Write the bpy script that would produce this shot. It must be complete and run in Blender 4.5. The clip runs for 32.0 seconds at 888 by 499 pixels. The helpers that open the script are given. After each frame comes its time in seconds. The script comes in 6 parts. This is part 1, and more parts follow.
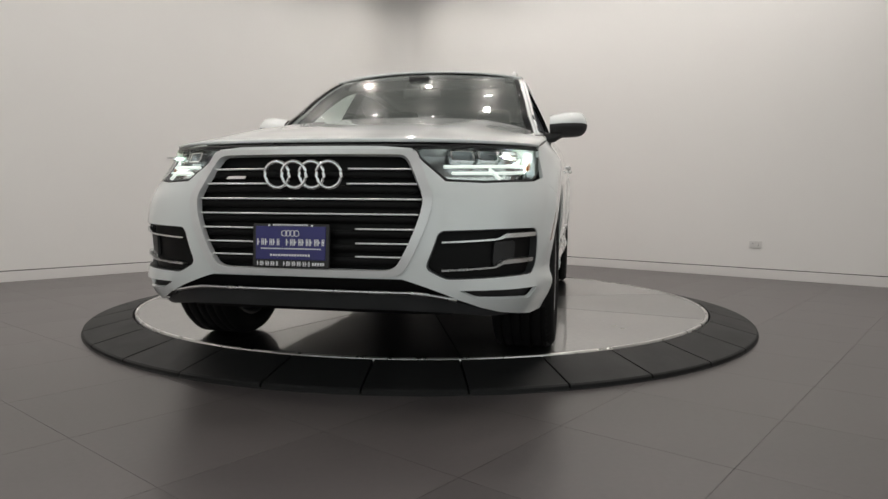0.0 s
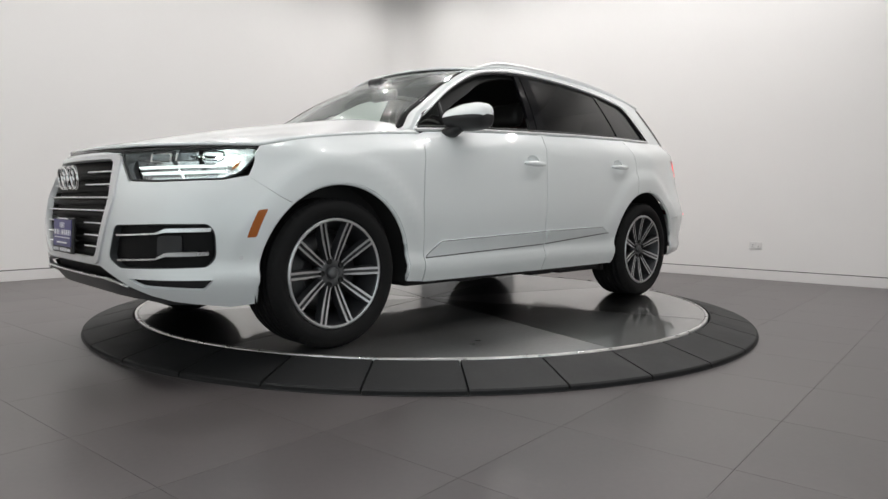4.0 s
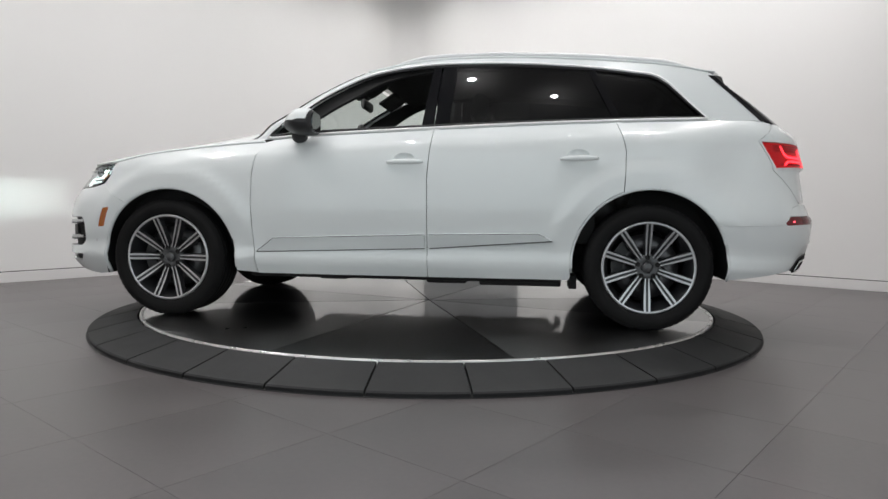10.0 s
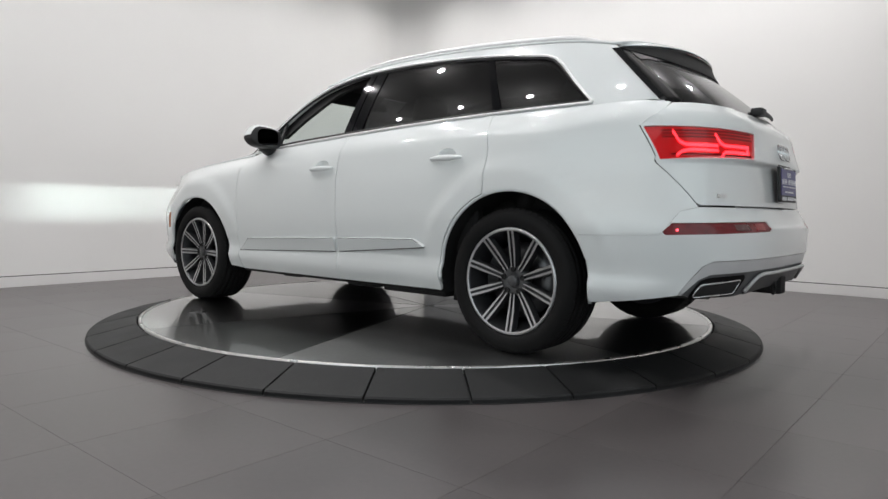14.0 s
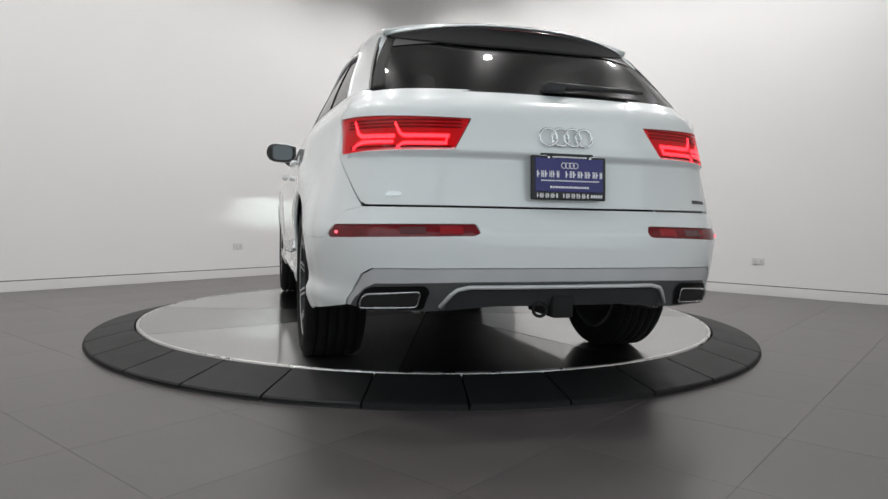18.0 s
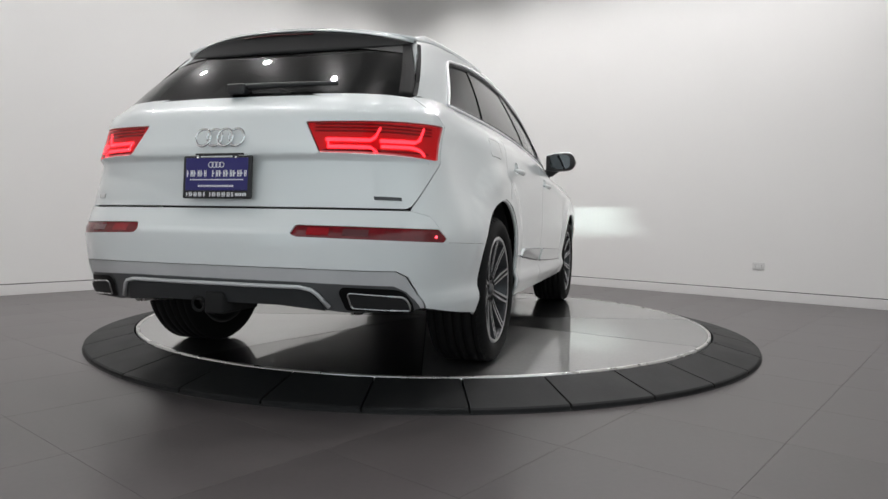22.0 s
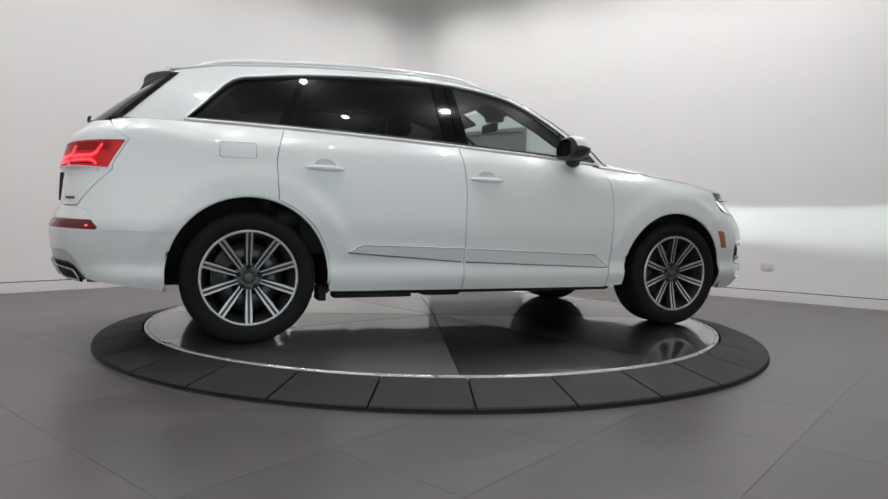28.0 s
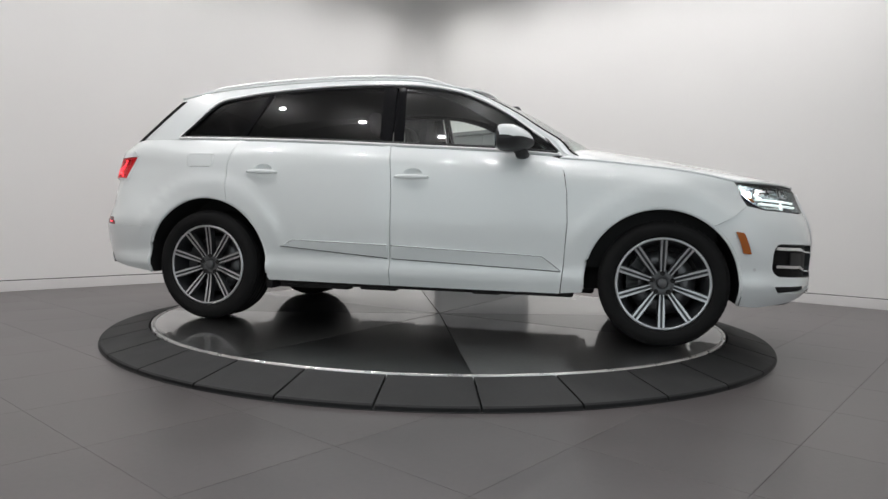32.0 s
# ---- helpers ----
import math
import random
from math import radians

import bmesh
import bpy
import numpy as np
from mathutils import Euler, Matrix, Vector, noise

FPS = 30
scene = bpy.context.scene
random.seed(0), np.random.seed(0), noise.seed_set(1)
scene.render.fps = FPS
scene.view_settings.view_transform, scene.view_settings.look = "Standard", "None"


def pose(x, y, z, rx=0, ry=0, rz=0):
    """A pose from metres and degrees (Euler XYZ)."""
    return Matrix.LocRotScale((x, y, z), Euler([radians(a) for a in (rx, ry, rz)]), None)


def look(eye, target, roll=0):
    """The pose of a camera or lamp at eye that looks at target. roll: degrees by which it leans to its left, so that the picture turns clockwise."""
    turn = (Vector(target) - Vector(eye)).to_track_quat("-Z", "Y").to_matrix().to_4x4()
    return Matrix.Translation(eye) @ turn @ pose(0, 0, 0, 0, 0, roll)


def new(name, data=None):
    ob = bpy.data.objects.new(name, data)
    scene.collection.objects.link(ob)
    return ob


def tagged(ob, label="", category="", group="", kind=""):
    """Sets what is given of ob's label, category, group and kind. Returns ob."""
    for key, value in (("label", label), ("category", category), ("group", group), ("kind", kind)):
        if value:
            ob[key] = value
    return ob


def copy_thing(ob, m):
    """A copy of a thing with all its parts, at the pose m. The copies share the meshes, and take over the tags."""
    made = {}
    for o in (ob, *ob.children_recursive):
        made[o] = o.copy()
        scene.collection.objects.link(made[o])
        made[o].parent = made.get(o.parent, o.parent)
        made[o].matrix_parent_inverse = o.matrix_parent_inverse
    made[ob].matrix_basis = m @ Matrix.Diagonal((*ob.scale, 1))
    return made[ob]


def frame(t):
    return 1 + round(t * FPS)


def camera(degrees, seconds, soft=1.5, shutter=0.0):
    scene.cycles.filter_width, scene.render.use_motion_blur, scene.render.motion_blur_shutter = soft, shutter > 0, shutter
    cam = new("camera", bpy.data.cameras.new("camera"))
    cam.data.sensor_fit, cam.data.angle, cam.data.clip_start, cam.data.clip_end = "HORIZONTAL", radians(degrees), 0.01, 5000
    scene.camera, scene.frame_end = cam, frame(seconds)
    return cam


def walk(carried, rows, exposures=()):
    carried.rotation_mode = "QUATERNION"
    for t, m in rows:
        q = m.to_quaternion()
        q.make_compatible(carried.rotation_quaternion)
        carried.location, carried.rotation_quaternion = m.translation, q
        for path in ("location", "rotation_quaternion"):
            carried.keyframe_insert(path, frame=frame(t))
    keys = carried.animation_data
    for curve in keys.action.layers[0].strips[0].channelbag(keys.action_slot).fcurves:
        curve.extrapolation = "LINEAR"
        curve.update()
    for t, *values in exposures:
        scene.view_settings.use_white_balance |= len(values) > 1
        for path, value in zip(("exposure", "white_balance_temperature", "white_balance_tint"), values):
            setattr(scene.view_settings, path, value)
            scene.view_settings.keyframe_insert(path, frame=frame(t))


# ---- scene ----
from math import pi, sin, cos, sqrt, atan2, tan
from mathutils.geometry import delaunay_2d_cdt

# ---------------------------------------------------------------- camera and turning
# the camera stands on a stand and tilts a little; the turntable turns clockwise
# seconds, tilt, heading, angle of the turntable (degrees)
ROWS = [
    (0.0, -3.91, -1.62, 256.91),
    (0.5, -3.96, -1.65, 252.77),
    (1.0, -3.99, -1.65, 248.46),
    (1.5, -3.98, -1.64, 244.14),
    (2.0, -3.98, -1.67, 239.85),
    (2.5, -3.98, -1.68, 235.56),
    (3.0, -3.96, -1.67, 231.29),
    (3.5, -3.89, -1.65, 227.12),
    (5.5, -3.86, -1.45, 210.28),
    (6.0, -3.83, -1.41, 206.13),
    (6.5, -3.79, -1.39, 201.96),
    (7.0, -3.77, -1.35, 197.81),
    (7.5, -3.79, -1.29, 193.64),
    (8.0, -3.80, -1.24, 189.37),
    (8.5, -3.85, -1.19, 185.05),
    (9.0, -3.87, -1.18, 180.68),
    (9.5, -3.81, -1.20, 176.29),
    (10.0, -3.68, -1.25, 171.92),
    (10.5, -3.59, -1.29, 167.63),
    (11.0, -3.55, -1.32, 163.46),
    (11.5, -3.53, -1.33, 159.37),
    (12.0, -3.48, -1.35, 155.34),
    (12.5, -3.41, -1.38, 151.30),
    (13.0, -3.34, -1.36, 147.22),
    (13.5, -3.28, -1.31, 143.01),
    (14.0, -3.18, -1.29, 138.69),
    (14.5, -3.05, -1.30, 134.34),
    (16.5, -2.93, -1.33, 117.11),
    (17.0, -2.86, -1.35, 112.82),
    (17.5, -2.78, -1.39, 108.60),
    (18.0, -2.70, -1.42, 104.40),
    (18.5, -2.63, -1.42, 100.21),
    (19.0, -2.58, -1.40, 96.11),
    (19.5, -2.51, -1.39, 91.92),
    (20.0, -2.43, -1.38, 87.83),
    (20.5, -2.41, -1.37, 83.71),
    (21.0, -2.42, -1.37, 79.55),
    (21.5, -2.40, -1.38, 75.51),
    (22.0, -2.35, -1.38, 71.34),
    (22.5, -2.30, -1.38, 67.13),
    (23.0, -2.28, -1.37, 62.88),
    (23.5, -2.32, -1.32, 58.68),
    (24.0, -2.37, -1.24, 54.44),
    (24.5, -2.38, -1.18, 50.11),
    (25.0, -2.34, -1.15, 45.84),
    (25.5, -2.26, -1.14, 41.68),
    (27.5, -2.40, -0.79, 25.08),
    (28.0, -2.42, -0.79, 20.73),
    (28.5, -2.45, -0.77, 16.31),
    (29.0, -2.48, -0.76, 11.90),
    (29.5, -2.47, -0.75, 7.55),
    (30.0, -2.43, -0.72, 3.24),
    (30.5, -2.42, -0.67, -0.99),
    (31.0, -2.41, -0.60, -5.15),
    (31.5, -2.44, -0.48, -9.30),
    (32.0, -2.53, -0.28, -13.43),
]
EYE = (0.0, -5.052, 0.806)


def aim(t, tilt, heading):
    return pose(*EYE, 90 + tilt, 0, heading) @ pose(0, 0, 0, 0, 0, 0.903 + 0.445 * (t - 16) / 16)


EXPOSURES = [(0.0, -0.32, 6890, 10), (1.0, -0.16, 6840, 10), (2.0, 0.02, 6740, 10), (3.5, 0.05, 6590, 10), (6.0, 0.02, 6440, 10), (18.0, -0.02, 6440, 10), (24.0, -0.09, 6440, 10), (28.0, -0.09, 6440, 10), (32.0, -0.09, 6440, 10)]
cam = camera(67.88, 32.0)
walk(cam, [(t, aim(t, a, b)) for t, a, b, c in ROWS], EXPOSURES)

# ---------------------------------------------------------------- sizes
AX, AY = 1.4447, -0.0785          # the turntable's axis in the car's own frame (rear axle, centre line)
DISC_Z, DISC_R, RING_R = 0.0905, 2.028, 2.322
TURN = 49.0                       # heading of the room
HALF = 4.19                       # half the room's width
CEIL = 4.5
TILE, TILE_U, TILE_V = 0.6065, -1.100, 2.752

# ---------------------------------------------------------------- world and light
world = bpy.data.worlds.new("world")
scene.world = world
world.use_nodes = True
world.node_tree.nodes["Background"].inputs["Color"].default_value = (0.02, 0.02, 0.022, 1)
world.node_tree.nodes["Background"].inputs["Strength"].default_value = 0.3
scene.view_settings.exposure = 0.0

LAMP_COLOUR = (1.0, 0.970, 0.962)


def room(u, v, z=0.0):
    a = radians(TURN)
    return Vector((u * cos(a) + v * sin(a), u * sin(a) - v * cos(a), z))


LAMP_SPOTS = [(u, v) for u in (-3.05, -1.5, 0.05, 1.6, 3.15) for v in (-3.05, -1.6, -0.25, 1.05, 2.35)]
for u, v in LAMP_SPOTS:
    data = bpy.data.lights.new("downlight_lamp", "SPOT")
    edge = max(abs(u - 0.05), abs(v + 0.35)) / 3.1           # the outer rows wash the walls and are turned up
    data.energy, data.color = (22.8 + 60.0 * edge ** 2) * (0.38 if u < -2 and v > 1 or u < -1 and v > 2 else 1.0), LAMP_COLOUR
    data.spot_size, data.spot_blend, data.shadow_soft_size = radians(148), 0.8, 0.05
    lamp = new("downlight_lamp", data)
    lamp.matrix_world = look(room(u, v, CEIL - 0.03), room(u * 1.0, v * 1.0, 0))


# ---------------------------------------------------------------- materials
def shader(name, colour, rough=0.5, metal=0.0, coat=0.0, spec=0.5):
    m = bpy.data.materials.new(name)
    m.use_nodes = True
    b = m.node_tree.nodes["Principled BSDF"]
    b.inputs["Base Color"].default_value = (*colour, 1)
    b.inputs["Roughness"].default_value = rough
    b.inputs["Metallic"].default_value = metal
    b.inputs["Coat Weight"].default_value = coat
    b.inputs["Coat Roughness"].default_value = 0.03
    b.inputs["Specular IOR Level"].default_value = spec
    return m


def node(m, kind, **values):
    n = m.node_tree.nodes.new(kind)
    for key, value in values.items():
        if key in n.inputs:
            n.inputs[key].default_value = value
    return n


def link(m, a, b):
    m.node_tree.links.new(a, b)


def textured(name, dark, light, rough=(0.4, 0.6), scale=(3.0, 60.0), bump=0.1, metal=0.0, coat=0.0, mixing=0.35, distance=0.002, spec=0.5, per_object=0.0):
    """Two scales of noise in colour and gloss, fine relief, and a little change from piece to piece."""
    m = shader(name, light, rough[0], metal, coat, spec)
    b = m.node_tree.nodes["Principled BSDF"]
    place = node(m, "ShaderNodeTexCoord")
    broad = node(m, "ShaderNodeTexNoise", Scale=scale[0], Detail=4.0, Roughness=0.55)
    fine = node(m, "ShaderNodeTexNoise", Scale=scale[1], Detail=5.0, Roughness=0.6)
    for n in (broad, fine):
        link(m, place.outputs["Object"], n.inputs["Vector"])
    mix = node(m, "ShaderNodeMix")
    mix.data_type = "FLOAT"
    mix.inputs[0].default_value = mixing
    link(m, broad.outputs["Fac"], mix.inputs[2])
    link(m, fine.outputs["Fac"], mix.inputs[3])
    value = mix.outputs[0]
    if per_object:
        info = node(m, "ShaderNodeObjectInfo")
        add = node(m, "ShaderNodeMath")
        add.operation = "MULTIPLY_ADD"
        link(m, info.outputs["Random"], add.inputs[0])
        add.inputs[1].default_value = per_object
        link(m, value, add.inputs[2])
        value = add.outputs[0]
    ramp = node(m, "ShaderNodeValToRGB")
    ramp.color_ramp.elements[0].position, ramp.color_ramp.elements[1].position = 0.3, 0.7 + per_object
    ramp.color_ramp.elements[0].color, ramp.color_ramp.elements[1].color = (*dark, 1), (*light, 1)
    link(m, value, ramp.inputs["Fac"])
    link(m, ramp.outputs["Color"], b.inputs["Base Color"])
    span = node(m, "ShaderNodeMapRange")
    span.inputs["To Min"].default_value, span.inputs["To Max"].default_value = rough
    link(m, broad.outputs["Fac"], span.inputs["Value"])
    link(m, span.outputs["Result"], b.inputs["Roughness"])
    if bump:
        relief = node(m, "ShaderNodeBump", Strength=bump, Distance=distance)
        link(m, fine.outputs["Fac"], relief.inputs["Height"])
        link(m, relief.outputs["Normal"], b.inputs["Normal"])
    return m


def glowing(name, colour, strength, base=(0.8, 0.8, 0.8)):
    m = shader(name, base, 0.3)
    b = m.node_tree.nodes["Principled BSDF"]
    b.inputs["Emission Color"].default_value = (*colour, 1)
    b.inputs["Emission Strength"].default_value = strength
    return m


def glass(name, colour, rough=0.0, haze=0.0, gloss_min=0.042, dust_veil=0.0, gloss_rise=0.90):
    """Thin pane: tinted see-through with a mirror gloss by Fresnel."""
    m = bpy.data.materials.new(name)
    m.use_nodes = True
    m.node_tree.nodes.remove(m.node_tree.nodes["Principled BSDF"])
    out = m.node_tree.nodes["Material Output"]
    clear = node(m, "ShaderNodeBsdfTransparent")
    clear.inputs["Color"].default_value = (*colour, 1)
    gloss = node(m, "ShaderNodeBsdfGlossy", Roughness=rough)
    facing = node(m, "ShaderNodeLayerWeight", Blend=0.5)
    power_ = node(m, "ShaderNodeMath")
    power_.operation = "POWER"
    power_.inputs[1].default_value = 4.5
    link(m, facing.outputs["Facing"], power_.inputs[0])
    fresnel = node(m, "ShaderNodeMath")
    fresnel.operation = "MULTIPLY_ADD"
    fresnel.inputs[1].default_value, fresnel.inputs[2].default_value = gloss_rise, gloss_min
    link(m, power_.outputs[0], fresnel.inputs[0])
    mix = node(m, "ShaderNodeMixShader")
    link(m, fresnel.outputs[0], mix.inputs["Fac"])
    link(m, clear.outputs[0], mix.inputs[1])
    if haze:
        film = node(m, "ShaderNodeBsdfGlossy", Roughness=0.26)
        blend = node(m, "ShaderNodeMixShader", Fac=haze)
        link(m, gloss.outputs[0], blend.inputs[1])
        link(m, film.outputs[0], blend.inputs[2])
        link(m, blend.outputs[0], mix.inputs[2])
    else:
        link(m, gloss.outputs[0], mix.inputs[2])
    # pale diffuse layer puts the windscreen's reflected haze into its colour
    if dust_veil:
        film = node(m, "ShaderNodeBsdfDiffuse")
        film.inputs["Color"].default_value = (0.62, 0.72, 0.68, 1)
        cover = node(m, "ShaderNodeMixShader", Fac=dust_veil)
        link(m, mix.outputs[0], cover.inputs[1])
        link(m, film.outputs[0], cover.inputs[2])
        mix = cover
    link(m, mix.outputs[0], out.inputs["Surface"])
    return m


WALL = textured("wall_paint", (0.77, 0.765, 0.75), (0.80, 0.795, 0.78), (0.6, 0.75), (0.7, 220.0), 0.06, distance=0.0006)
SKIRT = textured("skirting_paint", (0.72, 0.71, 0.70), (0.76, 0.75, 0.74), (0.35, 0.5), (2.0, 150.0), 0.05, distance=0.0005)
CEILING = textured("ceiling_paint", (0.34, 0.34, 0.335), (0.38, 0.38, 0.375), (0.7, 0.8), (1.0, 200.0), 0.05)
FLOOR_TILE = textured("grey_porcelain_tile", (0.069, 0.0625, 0.0622), (0.107, 0.096, 0.0955), (0.27, 0.36), (1.3, 45.0), 0.03, mixing=0.3, distance=0.0005, per_object=0.07)
GROUT = textured("grout", (0.070, 0.066, 0.065), (0.100, 0.094, 0.093), (0.8, 0.9), (6.0, 200.0), 0.2)
RING = textured("black_rubber_plate", (0.006, 0.0066, 0.0068), (0.016, 0.0168, 0.0171), (0.50, 0.72), (5.0, 70.0), 0.22, distance=0.0016, spec=0.32, per_object=0.12)
EDGE = textured("dark_rubber_edge", (0.008, 0.008, 0.008), (0.016, 0.016, 0.016), (0.5, 0.7), (5.0, 80.0), 0.2)
STEEL = textured("steel_rim", (0.55, 0.55, 0.54), (0.7, 0.7, 0.69), (0.22, 0.35), (9.0, 160.0), 0.05, metal=1.0)
DARK = shader("dark_pit", (0.01, 0.01, 0.01), 0.8)
SOCKET = textured("white_plastic", (0.62, 0.62, 0.61), (0.68, 0.68, 0.67), (0.3, 0.4), (20.0, 300.0), 0.02)
DOOR_GREY = textured("grey_door_paint", (0.20, 0.205, 0.21), (0.24, 0.245, 0.25), (0.35, 0.5), (2.0, 140.0), 0.05)
TRIM_WHITE = textured("lamp_trim", (0.7, 0.7, 0.69), (0.78, 0.78, 0.77), (0.4, 0.5), (20.0, 200.0), 0.0)
LAMP_GLOW = glowing("lamp_glow", LAMP_COLOUR, 60.0)


# ---------------------------------------------------------------- mesh helpers
def part(name, bm, material, parent=None, label="", smooth=True):
    mesh = bpy.data.meshes.new(name)
    bm.normal_update()
    bm.to_mesh(mesh)
    bm.free()
    mesh.materials.append(material)
    if smooth:
        for p in mesh.polygons:
            p.use_smooth = True
    ob = new(name, mesh)
    if parent:
        ob.parent = parent
    if label:
        ob["label"] = label
    return ob


def box(bm, lo, hi, m=None, bevel=0.0):
    made = bmesh.ops.create_cube(bm, size=1.0)["verts"]
    size, mid = Vector(hi) - Vector(lo), (Vector(hi) + Vector(lo)) / 2
    for v in made:
        v.co = Vector((v.co.x * size.x, v.co.y * size.y, v.co.z * size.z)) + mid
    if bevel:
        edges = list({e for v in made for e in v.link_edges})
        done = bmesh.ops.bevel(bm, geom=edges, offset=bevel, segments=2, affect="EDGES", profile=0.5)
        made = list({v for f in done["faces"] for v in f.verts} | {v for v in made if v.is_valid})
    if m:
        for v in made:
            v.co = m @ v.co
    return made


def lathe(bm, outline, steps=48, m=None, closed=False):
    """Turns the outline (r, z) round the z axis."""
    rings = []
    for r, z in outline:
        if r < 1e-6:
            rings.append([bm.verts.new((0, 0, z))] * steps)
        else:
            rings.append([bm.verts.new((r * cos(2 * pi * k / steps), r * sin(2 * pi * k / steps), z)) for k in range(steps)])
    pairs = list(zip(rings, rings[1:])) + ([(rings[-1], rings[0])] if closed else [])
    for a, b in pairs:
        for k in range(steps):
            q = []
            for v in (a[k], a[(k + 1) % steps], b[(k + 1) % steps], b[k]):
                if v not in q:
                    q.append(v)
            if len(q) > 2:
                bm.faces.new(q)
    if m:
        for v in {v for ring in rings for v in ring}:
            v.co = m @ v.co


def tube(bm, path, radius, steps=8, closed=False, flat=1.0):
    """A round (or flattened) bar along the path."""
    path = [Vector(p) for p in path]
    rings, side = [], None
    for i, p in enumerate(path):
        a = path[i - 1] if i or closed else p
        b = path[(i + 1) % len(path)] if i + 1 < len(path) or closed else p
        way = (b - a).normalized()
        up = Vector((0, 0, 1)) if abs(way.z) < 0.95 else Vector((1, 0, 0))
        side = way.cross(up).normalized()
        over = side.cross(way).normalized()
        r = radius[i] if isinstance(radius, (list, tuple)) else radius
        rings.append([bm.verts.new(p + r * (cos(2 * pi * k / steps) * side + flat * sin(2 * pi * k / steps) * over)) for k in range(steps)])
    for a, b in list(zip(rings, rings[1:])) + ([(rings[-1], rings[0])] if closed else []):
        for k in range(steps):
            bm.faces.new((a[k], a[(k + 1) % steps], b[(k + 1) % steps], b[k]))
    if not closed:
        bm.faces.new(rings[0][::-1])
        bm.faces.new(rings[-1])


def prism(bm, outline, lo, hi, m=None):
    """A straight block over a flat outline (x, y)."""
    a = [bm.verts.new((x, y, lo)) for x, y in outline]
    b = [bm.verts.new((x, y, hi)) for x, y in outline]
    n = len(outline)
    bm.faces.new(a[::-1])
    bm.faces.new(b)
    for k in range(n):
        bm.faces.new((a[k], a[(k + 1) % n], b[(k + 1) % n], b[k]))
    if m:
        for v in a + b:
            v.co = m @ v.co


ROOM = pose(0, 0, 0, 0, 0, TURN)      # local x runs along u, local y against v


# ---------------------------------------------------------------- the room
def wall(name, lo, hi):
    bm = bmesh.new()
    box(bm, lo, hi)
    ob = part(name, bm, WALL, smooth=False)
    ob.matrix_world = ROOM
    return tagged(ob, "plain white painted showroom wall", "wall", kind="structure")


BACK = HALF + 0.7     # the two walls behind the camera stand further off
wall("wall_east", (HALF, -BACK - 0.2, 0), (HALF + 0.2, HALF + 0.2, CEIL))
wall("wall_north", (-BACK - 0.2, HALF, 0), (HALF, HALF + 0.2, CEIL))
COVE = 0.45           # radius of the rounded corner


def cove(name, r, top, material, label, category):
    """The rounded inner corner between the two far walls."""
    bm = bmesh.new()
    c = HALF - COVE
    arc_ = [(c + r * sin(radians(90 - 90 * k / 24)), c + r * cos(radians(90 - 90 * k / 24))) for k in range(25)]
    low, high = [bm.verts.new((x, y, 0.0)) for x, y in arc_], [bm.verts.new((x, y, top)) for x, y in arc_]
    for k in range(24):
        bm.faces.new((low[k], high[k], high[k + 1], low[k + 1])).smooth = True
    prism(bm, [(x + 0.002, y + 0.002) for x, y in arc_] + [(HALF - 0.001, HALF - 0.001)], 0.0, top)
    ob = part(name, bm, material, smooth=False)
    ob.matrix_world = ROOM
    tagged(ob, label, category, kind="structure")


cove("wall_corner", COVE, CEIL, WALL, "rounded white painted corner between two walls", "wall")
cove("baseboard_corner", COVE - 0.012, 0.105, SKIRT, "low white skirting bent round the corner", "baseboard")
WIN_A, WIN_B, WIN_LO, WIN_HI = -4.70, -0.70, 0.35, 3.30     # added frosted fronts behind the camera, for fill light


def pierced(name, along_x):
    """A wall with one opening for an added fill front, in four pieces of one mesh."""
    bm = bmesh.new()
    a0, a1 = (-BACK - 0.2, HALF) if along_x else (-BACK, HALF)
    for p, q, lo, hi in ((a0, WIN_A, 0, CEIL), (WIN_B, a1, 0, CEIL), (WIN_A, WIN_B, 0, WIN_LO), (WIN_A, WIN_B, WIN_HI, CEIL)):
        if along_x:
            box(bm, (p, -BACK - 0.2, lo), (q, -BACK, hi))
        else:
            box(bm, (-BACK - 0.2, p, lo), (-BACK, q, hi))
    ob = part(name, bm, WALL, smooth=False)
    ob.matrix_world = ROOM
    return tagged(ob, "plain white painted showroom wall with an added opening for fill light", "wall", kind="structure")


pierced("wall_west", False)
pierced("wall_south", True)


